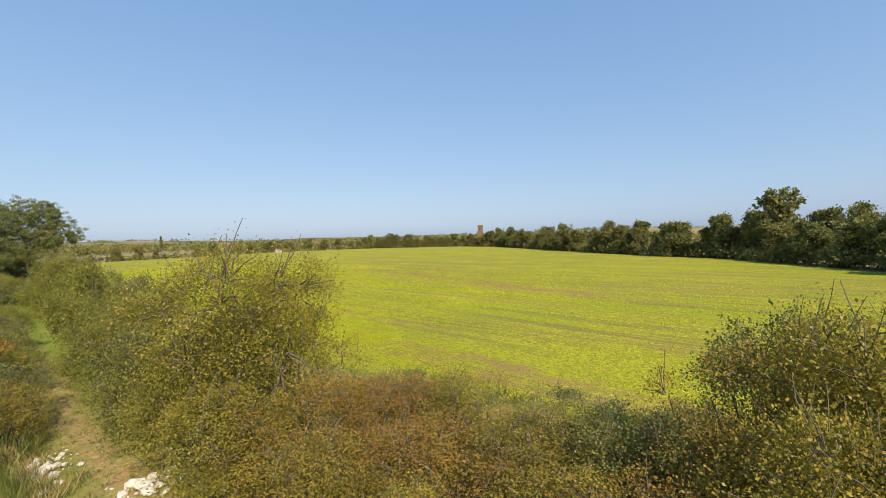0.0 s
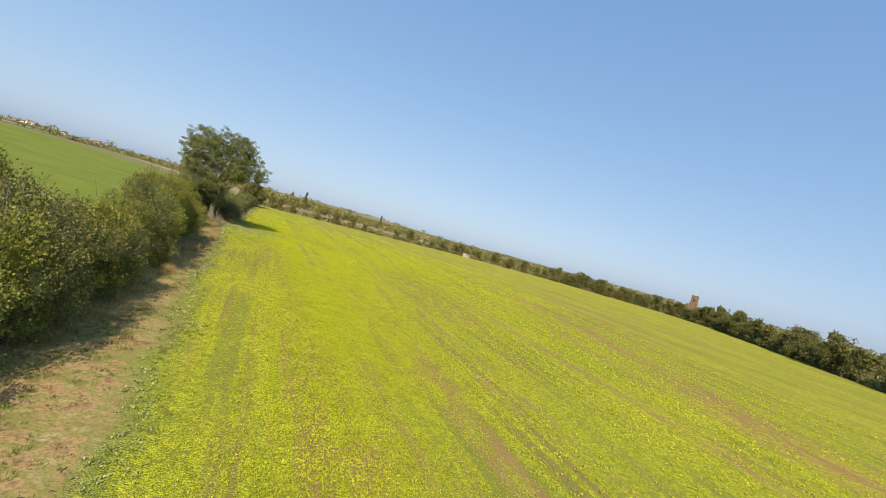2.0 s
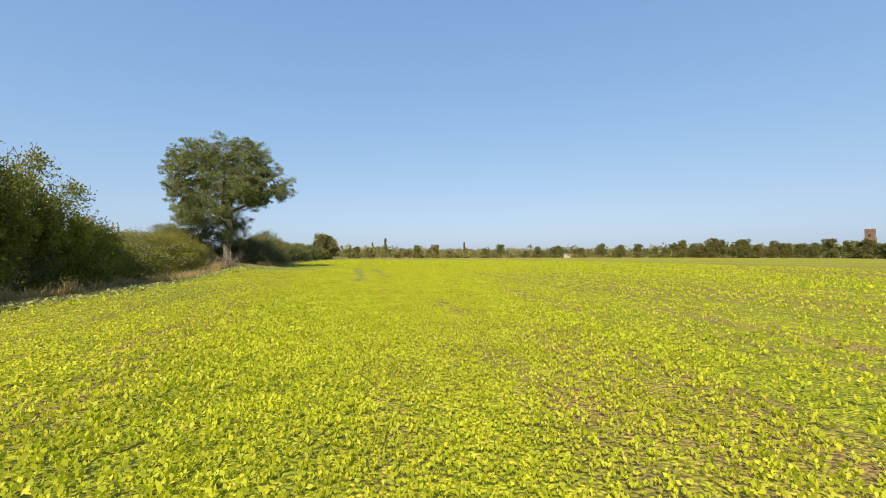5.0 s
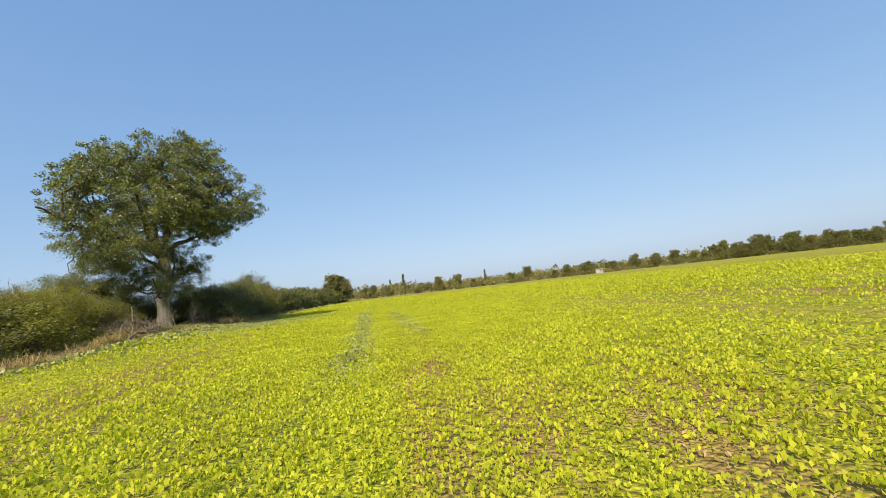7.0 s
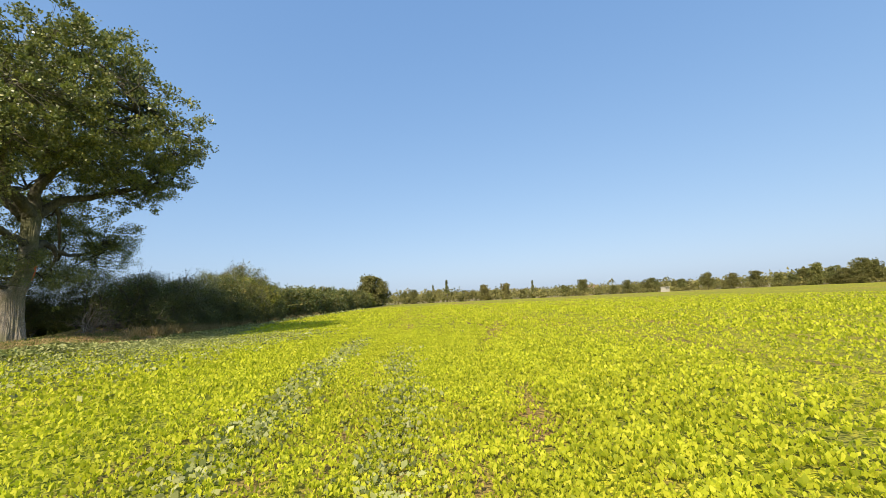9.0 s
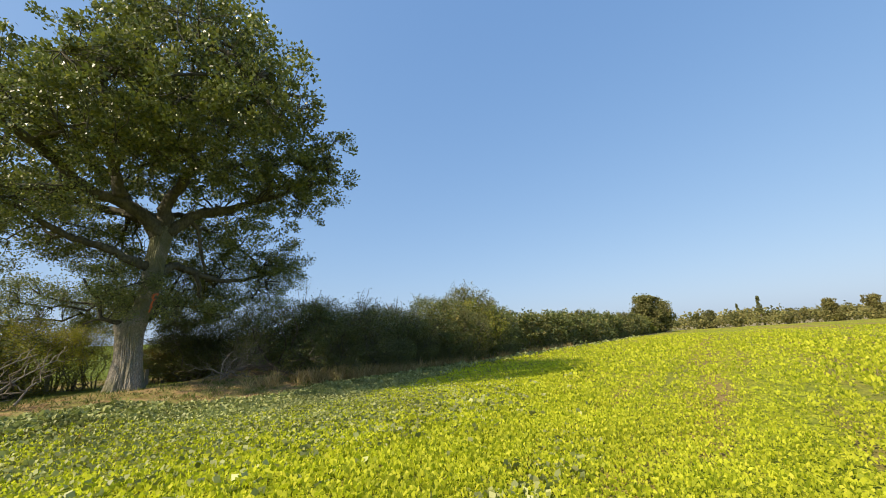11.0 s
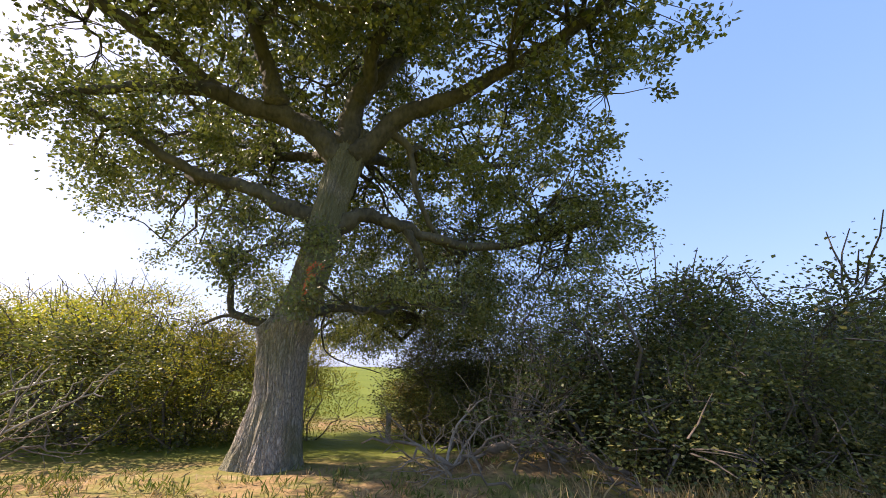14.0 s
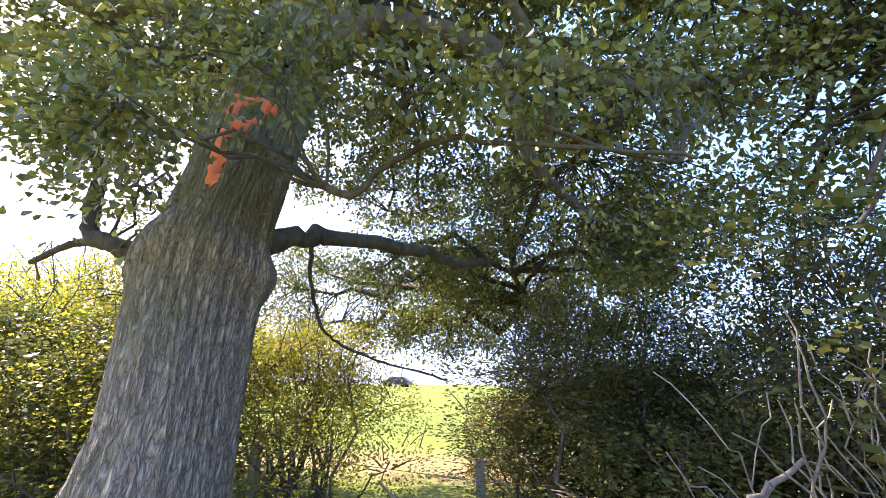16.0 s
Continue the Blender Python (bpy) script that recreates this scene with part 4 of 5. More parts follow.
def hedge():
    r = np.random.default_rng(5)
    ty, th = [a for a, _ in TOPS], [b for _, b in TOPS]
    y = -61.0
    while y < 112:
        far = y > 22
        near_oak = -7.5 < y < 3.2
        if not (-1.2 < y < 2.4):
            h = float(np.interp(y, ty, th)) * (r.uniform(0.86, 1.1) if y < 2 else r.uniform(0.78, 1.14))
            x = (-1.9 if near_oak else 0.15 + 0.55 * float(step(-16, -22, y)) - 0.7 * float(step(-26, -18, y)) * float(step(0, -3, y))) + r.normal() * 0.25 - (0.5 if h > 4.8 else 0)
            if y < -18:
                kind = r.choice(["olive", "olive", "finedark", "dusky", "finedark"] if y < -47 else ["dusky", "finedark", "dusky", "dusky", "olive"])
            elif y < 2:
                kind = r.choice(["dusky", "dusky", "thin", "dark"] if y < -9 else ["olive", "dusky", "gold", "dark"])
            elif y < 15:
                kind = "finedark"
            else:
                kind = r.choice(["dark", "dusky", "dark", "dark"]) if not 19 < y < 21 else "dusky"
            if far and kind not in FARB:
                kind = "haw"
            if h > 4.2 and -36 < y < -18:
                kind, h = "tall", h * 0.86
            if near_oak or 2 < y < 12:
                kind = {"haw": "olive", "dark": "finedark", "finedark": "tight" if y > 2 else "finedark"}.get(str(kind), kind)
            plant_bush(FARB if far else NEAR, kind, x, y, h, (r.uniform(1.85, 2.3) if y > -18 else r.uniform(1.5, 1.85)) * (0.8 if near_oak else 1), r)
            if not far and not near_oak and (y > -4 or y < -18):
                plant_bush(NEAR, (r.choice(["finedark", "olive"]) if y < -47 else r.choice(["dusky", "dusky", "finedark"])) if y < 2 else ("tight" if y < 12 else "finedark"), x + (r.uniform(0.7, 1.1) if y > -18 else r.uniform(0.2, 0.5)), y + 0.9, h * r.uniform(0.6, 0.8), r.uniform(1.25, 1.5), r)
            if 2.6 < y < 14:
                plant_bush(NEAR, "finedark", x - 2.1, y + 0.4, h * r.uniform(0.7, 0.85), 1.5, r)
            if 1 < y < 24:
                plant_bush(FARB if far else NEAR, "dark" if far else ("tight" if y < 12 else "finedark"), x - 1.3, y + 1.0, h * r.uniform(0.9, 1.05), 1.95, r)
        y += 2.3 if far else 2.0
    # rank corner where the track meets the field
    for kind, x, yy, h, w in [('big', -0.5, -64.6, 5.9, 2.7), ('fine', 0.9, -65.6, 4.2, 2), ('fine', -1.9, -64.2, 3.2, 1.3), ('fine', -1.5, -66.4, 2.6, 1.54), ('olive', -2.2, -61.5, 3, 1.3), ('olive', 0.9, -62.6, 5.15, 1.8), ('olive', -1.3, -57.5, 4.1, 1.6), ('olive', -1.6, -53.5, 4.1, 1.6), ('tall', -1.2, -48.5, 5.2, 1.8), ('finedark', -1.9, -60.5, 3.28, 1.3), ('finerust', -0.4, -68.2, 2.6, 1.65), ('finerust', 1.6, -69.3, 2.28, 1.76), ('fine', -1.2, -69.9, 2.15, 1.54), ('fine', 3.4, -70, 2.15, 1.65), ('finerust', 0.9, -71.8, 2.15, 1.65), ('fine', 2.6, -72.6, 2.28, 1.76), ('fine', -0.8, -72.2, 1.74, 1.43), ('fine', 1.2, -74.2, 2.01, 1.65), ('fine', 3.6, -74.6, 2.15, 1.65), ('finerust', 2.4, -76.4, 2.65, 1.62), ('finerust', 0.6, -76.2, 2.6, 1.66), ('fine', 1.4, -78.2, 3.76, 1.73), ('fine', 3.6, -79.4, 4.75, 2.16), ('rust', 1.6, -80.6, 5.2, 2.16), ('dark', 4.8, -81.6, 5.46, 2.16), ('fine', 5, -76.4, 2.24, 1.66), ('finedark', 5.4, -72.4, 1.61, 1.32), ('fine', 5, -68.4, 1.48, 1.32), ('dark', 0.5, -83.8, 5.2, 2.27), ('haw', 2.5, -87.5, 5.46, 2.38), ('dark', 3.5, -92, 5.85, 2.59), ('haw', 2.5, -97, 5.85, 2.59), ('dark', -5.6, -55, 2.69, 1.2), ('grey', -5.7, -58.2, 2.22, 1.1), ('haw', -5.8, -51.5, 2.81, 1.3), ('dark', -6.1, -61, 1.75, 1), ('rust', -6, -47.5, 2.81, 1.4), ('dark', -6.3, -43, 3.04, 1.4), ('haw', -6.4, -38, 2.8, 1.5), ('dark', -6.6, -64, 1.29, 0.9), ('gold', -2, -1.7, 1.84, 1.3), ('tight', -3.4, 4.6, 2.4, 1.7), ('finedark', -3.2, -2.6, 2.08, 1.6), ('gold', -3.6, -5, 2.72, 1.8), ('tight', -3.6, 2.9, 1.7, 1.1), ('olive', -2.6, -1.6, 2.08, 1.2), ('gold', -2.9, -3.4, 2.88, 1.4), ('tight', -2.8, 3, 2.4, 1.2), ('tight', -0.9, 4.3, 2.3, 1.1), ('gold', -2.6, -0.1, 1.84, 1.1), ('rust', 3.4, -64.8, 1.3, 1.1), ('finedark', 4.6, -66.6, 1.38, 1.21), ('fine', 2.6, -66.8, 1.72, 1.32), ('tight', -3.3, 3.6, 2.5, 1.4), ('fine', -2.3, -67.4, 1.15, 0.88), ('fine', 0.4, -78.6, 3.06, 1.5), ('rust', 2.2, -82.5, 5, 1.9), ('big', 5.2, -78.6, 4.6, 1.7), ('finerust', 4, -76.6, 3.9, 1.6), ('rust', 6, -79.6, 4.9, 2), ('finedark', 3.3, -75.2, 2.7, 1.4), ('finedark', 6.4, -77.2, 4.2, 1.6), ('dark', -5, -56, 2.6, 1.2), ('fine', -5.3, -59.2, 2.2, 1.2), ('rust', -5.1, -52.8, 3, 1.2), ('olive', -3.9, -8.2, 2.8, 1.9), ('gold', -3.6, -6.4, 2.88, 1.8), ('gold', -3.4, -4.2, 2.8, 1.6), ('olive', -3.8, -10.4, 2.8, 1.9), ('dark', -3.8, -12.5, 2.8, 1.9), ('dark', -5.4, -49.5, 3.2, 1.4), ('olive', -1.6, -50.5, 3.6, 1.5), ('gold', -3.2, -0.7, 1.84, 1.1), ('gold', -2.7, -0.35, 1.9, 0.8), ('tight', -3.1, 2.9, 2.2, 1.1), ('finerust', -3.2, 2.1, 1.2, 0.6), ('finedark', -4.6, -56.5, 2, 1), ('olive', -4.8, -53.5, 2.2, 1.1), ('olive', -4.7, -50, 2.5, 1.2), ('finedark', -4.5, -46, 2.7, 1.2), ('olive', -4.4, -42, 2.9, 1.3)]:
        plant_bush(NEAR, kind, x, yy, h, w, r)


hedge()


# ---- trees of the boundary and beyond ----
def tree(name, label, mat, seed, height, wide, clumps, leaf, shape, group):
    """A tree at the origin: a tapered trunk, limbs and a ragged crown."""
    r = np.random.default_rng(seed)
    t = thing(name, pose(0, 0, -50), label, "tree", group)
    bare_ = 0.0 if shape != "column" else 0.06
    top = height * 0.8
    stems = [tube(bend((0, 0, -0.3), (r.normal() * 0.3, r.normal() * 0.3, top), 0, 9, r, 0.008), np.linspace(0.03 * height, 0.05, 9), 6)]
    lob = []
    for i in range(26):
        z = r.uniform(bare_ + 0.12, 0.86)
        if shape == "column":
            q = wide * 0.35 * (1 - abs(z - 0.45) * 1.2)
            s = wide * 0.62 * (1.05 - abs(z - 0.4) * 1.35)
        else:
            q = wide * 0.66 * math.sqrt(max(0.05, 1 - ((z - 0.4) / 0.52) ** 2)) * r.uniform(0.2, 1)
            s = wide * r.uniform(0.24, 0.4) * (1.25 - 0.55 * z)
        a = r.uniform(0, 2 * np.pi)
        c = np.array([math.cos(a) * q, math.sin(a) * q, z * height])
        lob.append((c, max(s, 0.25)))
        stems.append(tube(bend((0, 0, c[2] * 0.6), c, 0.1, 5, r, 0.04), np.linspace(0.009 * height, 0.03, 5), 3))
    pos, aim = [], []
    for i in range(clumps):
        c, s = lob[r.integers(0, len(lob))]
        d = unit(r.normal(size=3))
        p = c + d * s * r.uniform(0.55, 1.1) * np.array([1, 1, 0.85])
        o = r.normal(size=(9, 3)) * s * 0.16
        pos.append(p + o)
        aim.append(unit(o) + d * 0.7)
    pos, aim = np.concatenate(pos), np.concatenate(aim)
    part("trunk", mesh_from("trunk", *join(stems), [TWIG], smooth=True), t)
    v, f = leaves(pos, r.uniform(leaf * 0.6, leaf * 1.3, len(pos)), aim, 0.6, 0.75, r)
    part("crown", mesh_from("crown", v, f, [mat]), t)
    return t


WOOD = "trees round the field"
TREES = [tree("broadleaf_tree", "dark green broadleaf tree at the field boundary", HAZED_LEAF, 81 + i, 10, 5.0, 900, 0.42, "round", WOOD) for i in range(3)]
TREES += [tree("broadleaf_tree", "olive broadleaf tree at the field boundary", HAZED_OLIVE_LEAF, 91, 8.5, 4.6, 800, 0.42, "round", WOOD)]
TALL = tree("tall_tree", "tall open-crowned tree above the field boundary", HAZED_LEAF, 95, 15, 5.6, 560, 0.55, "round", WOOD)
POPLAR = tree("poplar_tree", "tall narrow dark poplar on the skyline", HAZED_LEAF, 96, 22, 2.6, 260, 0.7, "column", WOOD)


def place_tree(src, x, y, s, sz=None, r=rng):
    m = Matrix.Translation((x, y, float(land(x, y)) - 0.1)) @ Matrix.Rotation(r.uniform(0, 6.28), 4, "Z") @ Matrix.Diagonal((s, s, sz or s, 1))
    if src.name in used:
        copy_thing(src, m).matrix_basis = m
    else:
        used.add(src.name)
        src.matrix_basis = m


def woods():
    r = np.random.default_rng(17)
    p = np.array(EDGE, float)
    for i in range(len(p) - 1):
        L = np.linalg.norm(p[i + 1] - p[i])
        w = unit(p[i + 1] - p[i])
        out = np.array([-w[1], w[0]])
        d = 0.0
        while d < L:
            q = p[i] + w * d + out * r.uniform(2, 6)
            tall = i >= 4
            s = (r.uniform(0.24, 0.5) if r.random() < 0.6 else r.uniform(0.5, 0.85)) if i < 2 else r.uniform(0.55, 0.95) if i == 2 else (r.uniform(0.8, 1.25) if i < 6 else (r.uniform(0.95, 1.25) if i == 6 else r.uniform(0.8, 1.1)))
            place_tree(TREES[int(r.integers(0, 4))], q[0], q[1], s, s * r.uniform(0.8, 1.15), r)
            d += (5.2 * s if tall else 9.0 if i < 3 else 4.2 * s) * r.uniform(0.3, 1.7)
            if 4 <= i <= 8 and r.random() < 0.35:
                q2 = q + out * r.uniform(8, 22)
                place_tree(TREES[int(r.integers(0, 4))], q2[0], q2[1], s * 1.15, s * 1.25, r)
    place_tree(TALL, 115, -74, 1.2, 1.2, r)
    place_tree(TREES[1], 116, -73, 1.0, 1.15, r)
    place_tree(TREES[0], 0.4, 91, 0.95, 0.86, r)
    place_tree(TREES[1], 2.5, 99, 0.7, 0.75, r)
    place_tree(TREES[2], -2.5, 106, 0.6, 0.7, r)
    for x, y, s in ((29.4, 268, 0.72), (20.6, 299, 0.62), (111, 353, 0.75), (-128, -60, 0.72), (-131, -66, 0.66), (-134, -71, 0.62)):
        place_tree(POPLAR, x, y, s * 0.9, s, r)


woods()


def far_woods():
    """Hedgerows and copses out to the skyline."""
    r = np.random.default_rng(23)
    c, s = [], []
    for i in range(250):
        a, d = (r.uniform(0, 2 * np.pi), 180 * math.exp(r.uniform(0.35, 2.5))) if i < 200 else (radians(r.uniform(-14, 84)), r.uniform(240, 900))
        x0, y0 = math.sin(a) * d, math.cos(a) * d
        turn = a + np.pi / 2 + r.normal() * 0.4
        n = int(r.uniform(20, 60))
        t = r.uniform(-1, 1, n) * r.uniform(30, 130) * (d / 400) ** 0.6
        x, y = x0 + math.sin(turn) * t + r.normal(size=n) * 4, y0 + math.cos(turn) * t + r.normal(size=n) * 4
        ok = ~inside(x, y) & (np.hypot(x, y) > 200) & ~((x < 0) & (x > -110) & (abs(y) < 170)) & ~((x < 0) & (np.hypot(x, y) < 430) & (r.random(n) < 0.8))
        x, y = x[ok], y[ok]
        h = r.uniform(2.5, 8, len(x)) * (1 if i < 200 else 1.3)
        for k in range(len(x)):
            away = math.hypot(x[k], y[k])
            m = 50 if away < 430 else 22
            z = float(land(x[k], y[k]))
            # rounded crown: leaves on a few overlapping domes
            hub = np.array([x[k], y[k], z + h[k] * 0.5]) + r.normal(size=(4, 3)) * np.array([0.2, 0.2, 0.1]) * h[k]
            o = unit(r.normal(size=(m, 3))) * np.array([0.34, 0.34, 0.36]) * h[k] * r.uniform(0.6, 1.0, (m, 1))
            c.append(hub[r.integers(0, 4, m)] + o)
            s.append(np.full(m, (0.14 if m > 26 else 0.2) * h[k] + 0.0006 * away))
    # woods along the crest of the far slopes
    for i in range(900):
        a, d = r.uniform(0, 2 * np.pi), r.uniform(1500, 2700)
        x, y, m = math.sin(a) * d, math.cos(a) * d, 12
        if wave(x, y, 330, 0.6) < -0.1:
            continue
        o = r.normal(size=(m, 3)) * np.array([14, 14, 2.6])
        c.append(np.array([x, y, float(land(x, y)) + 4.5]) + o)
        s.append(np.full(m, 8.0))
    # undergrowth along the field's own boundary
    p = np.array(EDGE, float)
    for i in range(len(p) - 1):
        L = np.linalg.norm(p[i + 1] - p[i])
        w = unit(p[i + 1] - p[i])
        for d in np.arange(0, L, 0.7):
            q = p[i] + w * d + np.array([-w[1], w[0]]) * r.uniform(0.5, 3)
            h = r.uniform(1.8, 3.0) if i < 3 else r.uniform(2.2, 3.8)
            c.append(np.array([q[0], q[1], float(land(q[0], q[1])) + h * 0.45]) + r.normal(size=(24, 3)) * np.array([0.8, 0.8, h * 0.24]))
            s.append(np.full(24, 0.6))
    c, s = np.concatenate(c), np.concatenate(s)
    s = s * r.uniform(0.7, 1.3, len(s))
    v, f = leaves(c, s, None, 1.0, 0.8, r)
    ob = new("distant_woods", mesh_from("distant_woods", v, f, [WOODS_LEAF]))
    tagged(ob, "distant hedgerows and copses out to the skyline", "woodland", kind="stuff")


far_woods()


# ---- buildings on the skyline ----
def box_mesh(name, mat, dims, bevel=0.0):
    bm = bmesh.new()
    for d in dims:
        box_bm(bm, *d, bevel=bevel)
    return bm_mesh(name, bm, mat)


def church_tower():
    x, y = 386, 200
    t = thing("church_tower", pose(x, y, float(land(x, y)) - 2.4, 0, 0, 24), "square brown stone church tower with battlements and flagpole", "church tower")
    part("wall", box_mesh("wall", TOWER, [(-2.6, 2.6, -2.6, 2.6, 0, 20.8)], 0.08), t)
    for z in (7.0, 13.5, 19.8):
        part("string_course", box_mesh("string_course", TOWER, [(-2.72, 2.72, -2.72, 2.72, z, z + 0.35)], 0.05), t)
    for i in range(4):
        a = i * 90
        m = pose(0, 0, 0, 0, 0, a)
        for k in range(4):
            me = box_mesh("merlon", TOWER, [(-2.6 + k * 1.4, -1.6 + k * 1.4, -2.62, -2.25, 20.8, 21.9)], 0.04)
            o = part("merlon", me, t)
            o.matrix_basis = m
        w = part("window", box_mesh("window", GLASS, [(-0.6, 0.6, -2.63, -2.4, 15.6, 18.2)]), t)
        w.matrix_basis = m
        bt = part("buttress", box_mesh("buttress", TOWER, [(-3.0, -2.4, -3.0, -2.4, 0, 15.4)], 0.06), t)
        bt.matrix_basis = m
    me = mesh_from("flagpole", *tube([(0, 0, 20.5), (0, 0, 26.5)], [0.12, 0.07], 8), [RENDERED], smooth=True)
    part("flagpole", me, t)


church_tower()


def house(x, y, turn, w, d, h, wall, roof, label):
    t = thing("house", pose(x, y, float(land(x, y)) - 0.1, 0, 0, turn), label, "house", "houses on the skyline")
    part("wall", box_mesh("wall", wall, [(-w / 2, w / 2, -d / 2, d / 2, 0, h)], 0.03), t)
    bm = bmesh.new()
    o, e = 0.35, d * 0.38
    vs = [bm.verts.new(p) for p in ((-w / 2 - o, -d / 2 - o, h), (w / 2 + o, -d / 2 - o, h), (w / 2 + o, d / 2 + o, h), (-w / 2 - o, d / 2 + o, h), (-w / 2 - o, 0, h + e), (w / 2 + o, 0, h + e))]
    for q in ((0, 1, 5, 4), (2, 3, 4, 5), (1, 2, 5), (3, 0, 4), (3, 2, 1, 0)):
        bm.faces.new([vs[i] for i in q])
    rf = part("roof", bm_mesh("roof", bm, roof), t)
    part("chimney", box_mesh("chimney", TILES, [(w * 0.3, w * 0.3 + 0.7, -0.35, 0.35, h, h + e + 0.9)], 0.03), rf)
    for k in range(max(2, int(w / 3))):
        for z in ([1.0] if h < 3.5 else [0.9, 3.4]):
            xx = -w / 2 + (k + 0.5) * w / max(2, int(w / 3))
            for sy in (-1, 1):
                part("window", box_mesh("window", GLASS, [(xx - 0.5, xx + 0.5, sy * d / 2 - 0.04, sy * d / 2 + 0.04, z, z + 1.15)]), t)


# a small flat-roofed stone shelter by the far boundary
def hut():
    x, y = 128, 177
    t = thing("field_shelter", pose(x, y, float(land(x, y)) - 0.1, 0, 0, 32), "small pale open-fronted shelter at the far field edge", "shed")
    part("roof", box_mesh("roof", HUT_WALL, [(-1.9, 1.9, -1.4, 1.4, 2.1, 2.45)], 0.04), t)
    for sx in (-1.65, 1.25):
        part("pier", box_mesh("pier", HUT_WALL, [(sx, sx + 0.4, -1.2, 1.2, 0, 2.1)], 0.03), t)
    part("back_wall", box_mesh("back_wall", HUT_WALL, [(-1.25, 1.25, 0.9, 1.2, 0, 2.1)], 0.03), t)
    part("dividing_pier", box_mesh("dividing_pier", HUT_WALL, [(-0.2, 0.2, -1.2, 0.9, 0, 2.1)], 0.03), t)


hut()
house(151, 320, 20, 9, 6, 4.8, RENDERED, TILES, "white two-storey house behind the far hedge")
hr = np.random.default_rng(29)
for i in range(15):
    a, d = radians(4 - 2.6 * i + hr.normal()), hr.uniform(750, 1250)
    house(math.sin(a) * d - 20, math.cos(a) * d - 30, hr.uniform(0, 90), hr.uniform(8, 14), 7, hr.uniform(4.2, 5.4), RENDERED, TILES if i % 3 else TOWER, "pale rendered village house under a tiled roof")
for i in range(5):
    a, d = radians(34 + 5 * i + hr.normal()), hr.uniform(430, 620)
    house(math.sin(a) * d, math.cos(a) * d, hr.uniform(0, 90), hr.uniform(9, 16), 7, hr.uniform(4, 5), RENDERED, TILES, "pale farmhouse on the far slope")


def car():
    x, y = -60, -12
    t = thing("parked_car", pose(x, y, float(land(x, y)), 0, 0, 80), "dark estate car parked beyond the pasture", "car")
    bm = bmesh.new()
    prof = [(-2.1, 0.35), (-2.15, 0.75), (-1.3, 0.92), (-0.7, 1.42), (1.2, 1.45), (1.95, 0.95), (2.15, 0.85), (2.15, 0.35)]
    for s in (-0.85, 0.85):
        bm.faces.new([bm.verts.new((px, s * (0.85 if pz > 1.2 else 1), pz)) for px, pz in prof])
    bm.verts.ensure_lookup_table()
    n = len(prof)
    for i in range(n):
        bm.faces.new([bm.verts[i], bm.verts[(i + 1) % n], bm.verts[n + (i + 1) % n], bm.verts[n + i]])
    bmesh.ops.recalc_face_normals(bm, faces=bm.faces)
    part("body", bm_mesh("body", bm, CAR_PAINT), t)
    part("side_window", box_mesh("side_window", GLASS, [(-0.6, 1.2, -0.80, 0.80, 0.98, 1.32)], 0.02), t)
    for wx in (-1.35, 1.35):
        for wy in (-0.8, 0.8):
            w = mesh_from("wheel", *tube([(wx, wy - 0.1, 0.32), (wx, wy - 0.09, 0.32), (wx, wy + 0.09, 0.32), (wx, wy + 0.1, 0.32)], [0.05, 0.32, 0.32, 0.05], 16), [RUBBER], smooth=False)
            part("wheel", w, t)


car()


# ---- fence behind the oak ----
def fence():
    f = thing("wire_fence", pose(-2.8, 0, 0), "weathered wooden post and wire fence behind the oak", "fence")
    tops = []
    for y, top in ((-7.5, 0.75), (-4.0, 0.72), (-0.85, 0.5), (1.7, 0.36), (4.2, 0.42), (4.55, 0.4), (8.0, 0.8)):
        z = float(land(-2.8, y))
        bm = bmesh.new()
        box_bm(bm, -0.05, 0.05, y - 0.05, y + 0.05, z - 0.3, z + 0.15 + top, 0.012)
        for v in bm.verts:
            v.co.x += (v.co.z - z) * 0.05 * math.sin(y * 7)
            v.co.y += (v.co.z - z) * 0.06 * math.cos(y * 5)
        part("post", bm_mesh("post", bm, POST_WOOD), f)
        tops.append((0.055, y, z + top))
    for drop in (0.05, 0.4):
        p = [(a, b, c - drop) for a, b, c in tops]
        part("wire", mesh_from("wire", *tube(p, [0.004] * len(p), 5), [WIRE], smooth=True), f)


fence()


# ---- dead wood ----
def dead_branch(a, b, r0, r, forks=4):
    p = bend(a, b, r.uniform(-0.05, 0.15) * np.linalg.norm(np.subtract(b, a)), 9, r, 0.035)
    out = [tube(p, np.linspace(r0, r0 * 0.3, 9) * (1 + r.normal(size=9) * 0.08), 7)]
    for i in range(forks):
        k = int(r.integers(3, 8))
        d = unit(unit(p[-1] - p[0]) + r.normal(size=3) * 0.6 + np.array([0, 0, 0.35]))
        e = p[k] + d * r.uniform(0.25, 0.6) * np.linalg.norm(p[-1] - p[0])
        e[2] = max(e[2], float(land(e[0], e[1])) + 0.03)
        q = bend(p[k], e, 0, 6, r, 0.05)
        out.append(tube(q, np.linspace(r0 * 0.5, 0.006, 6), 5))
        for j in range(2):
            h = q[int(r.integers(2, 5))]
            e2 = h + unit(d + r.normal(size=3) * 0.7) * r.uniform(0.15, 0.45)
            e2[2] = max(e2[2], float(land(e2[0], e2[1])) + 0.02)
            out.append(tube(bend(h, e2, 0, 4, r, 0.05), [r0 * 0.2, r0 * 0.14, 0.006, 0.004], 4))
    return mesh_from("branch", *join(out), [DEAD], smooth=True)


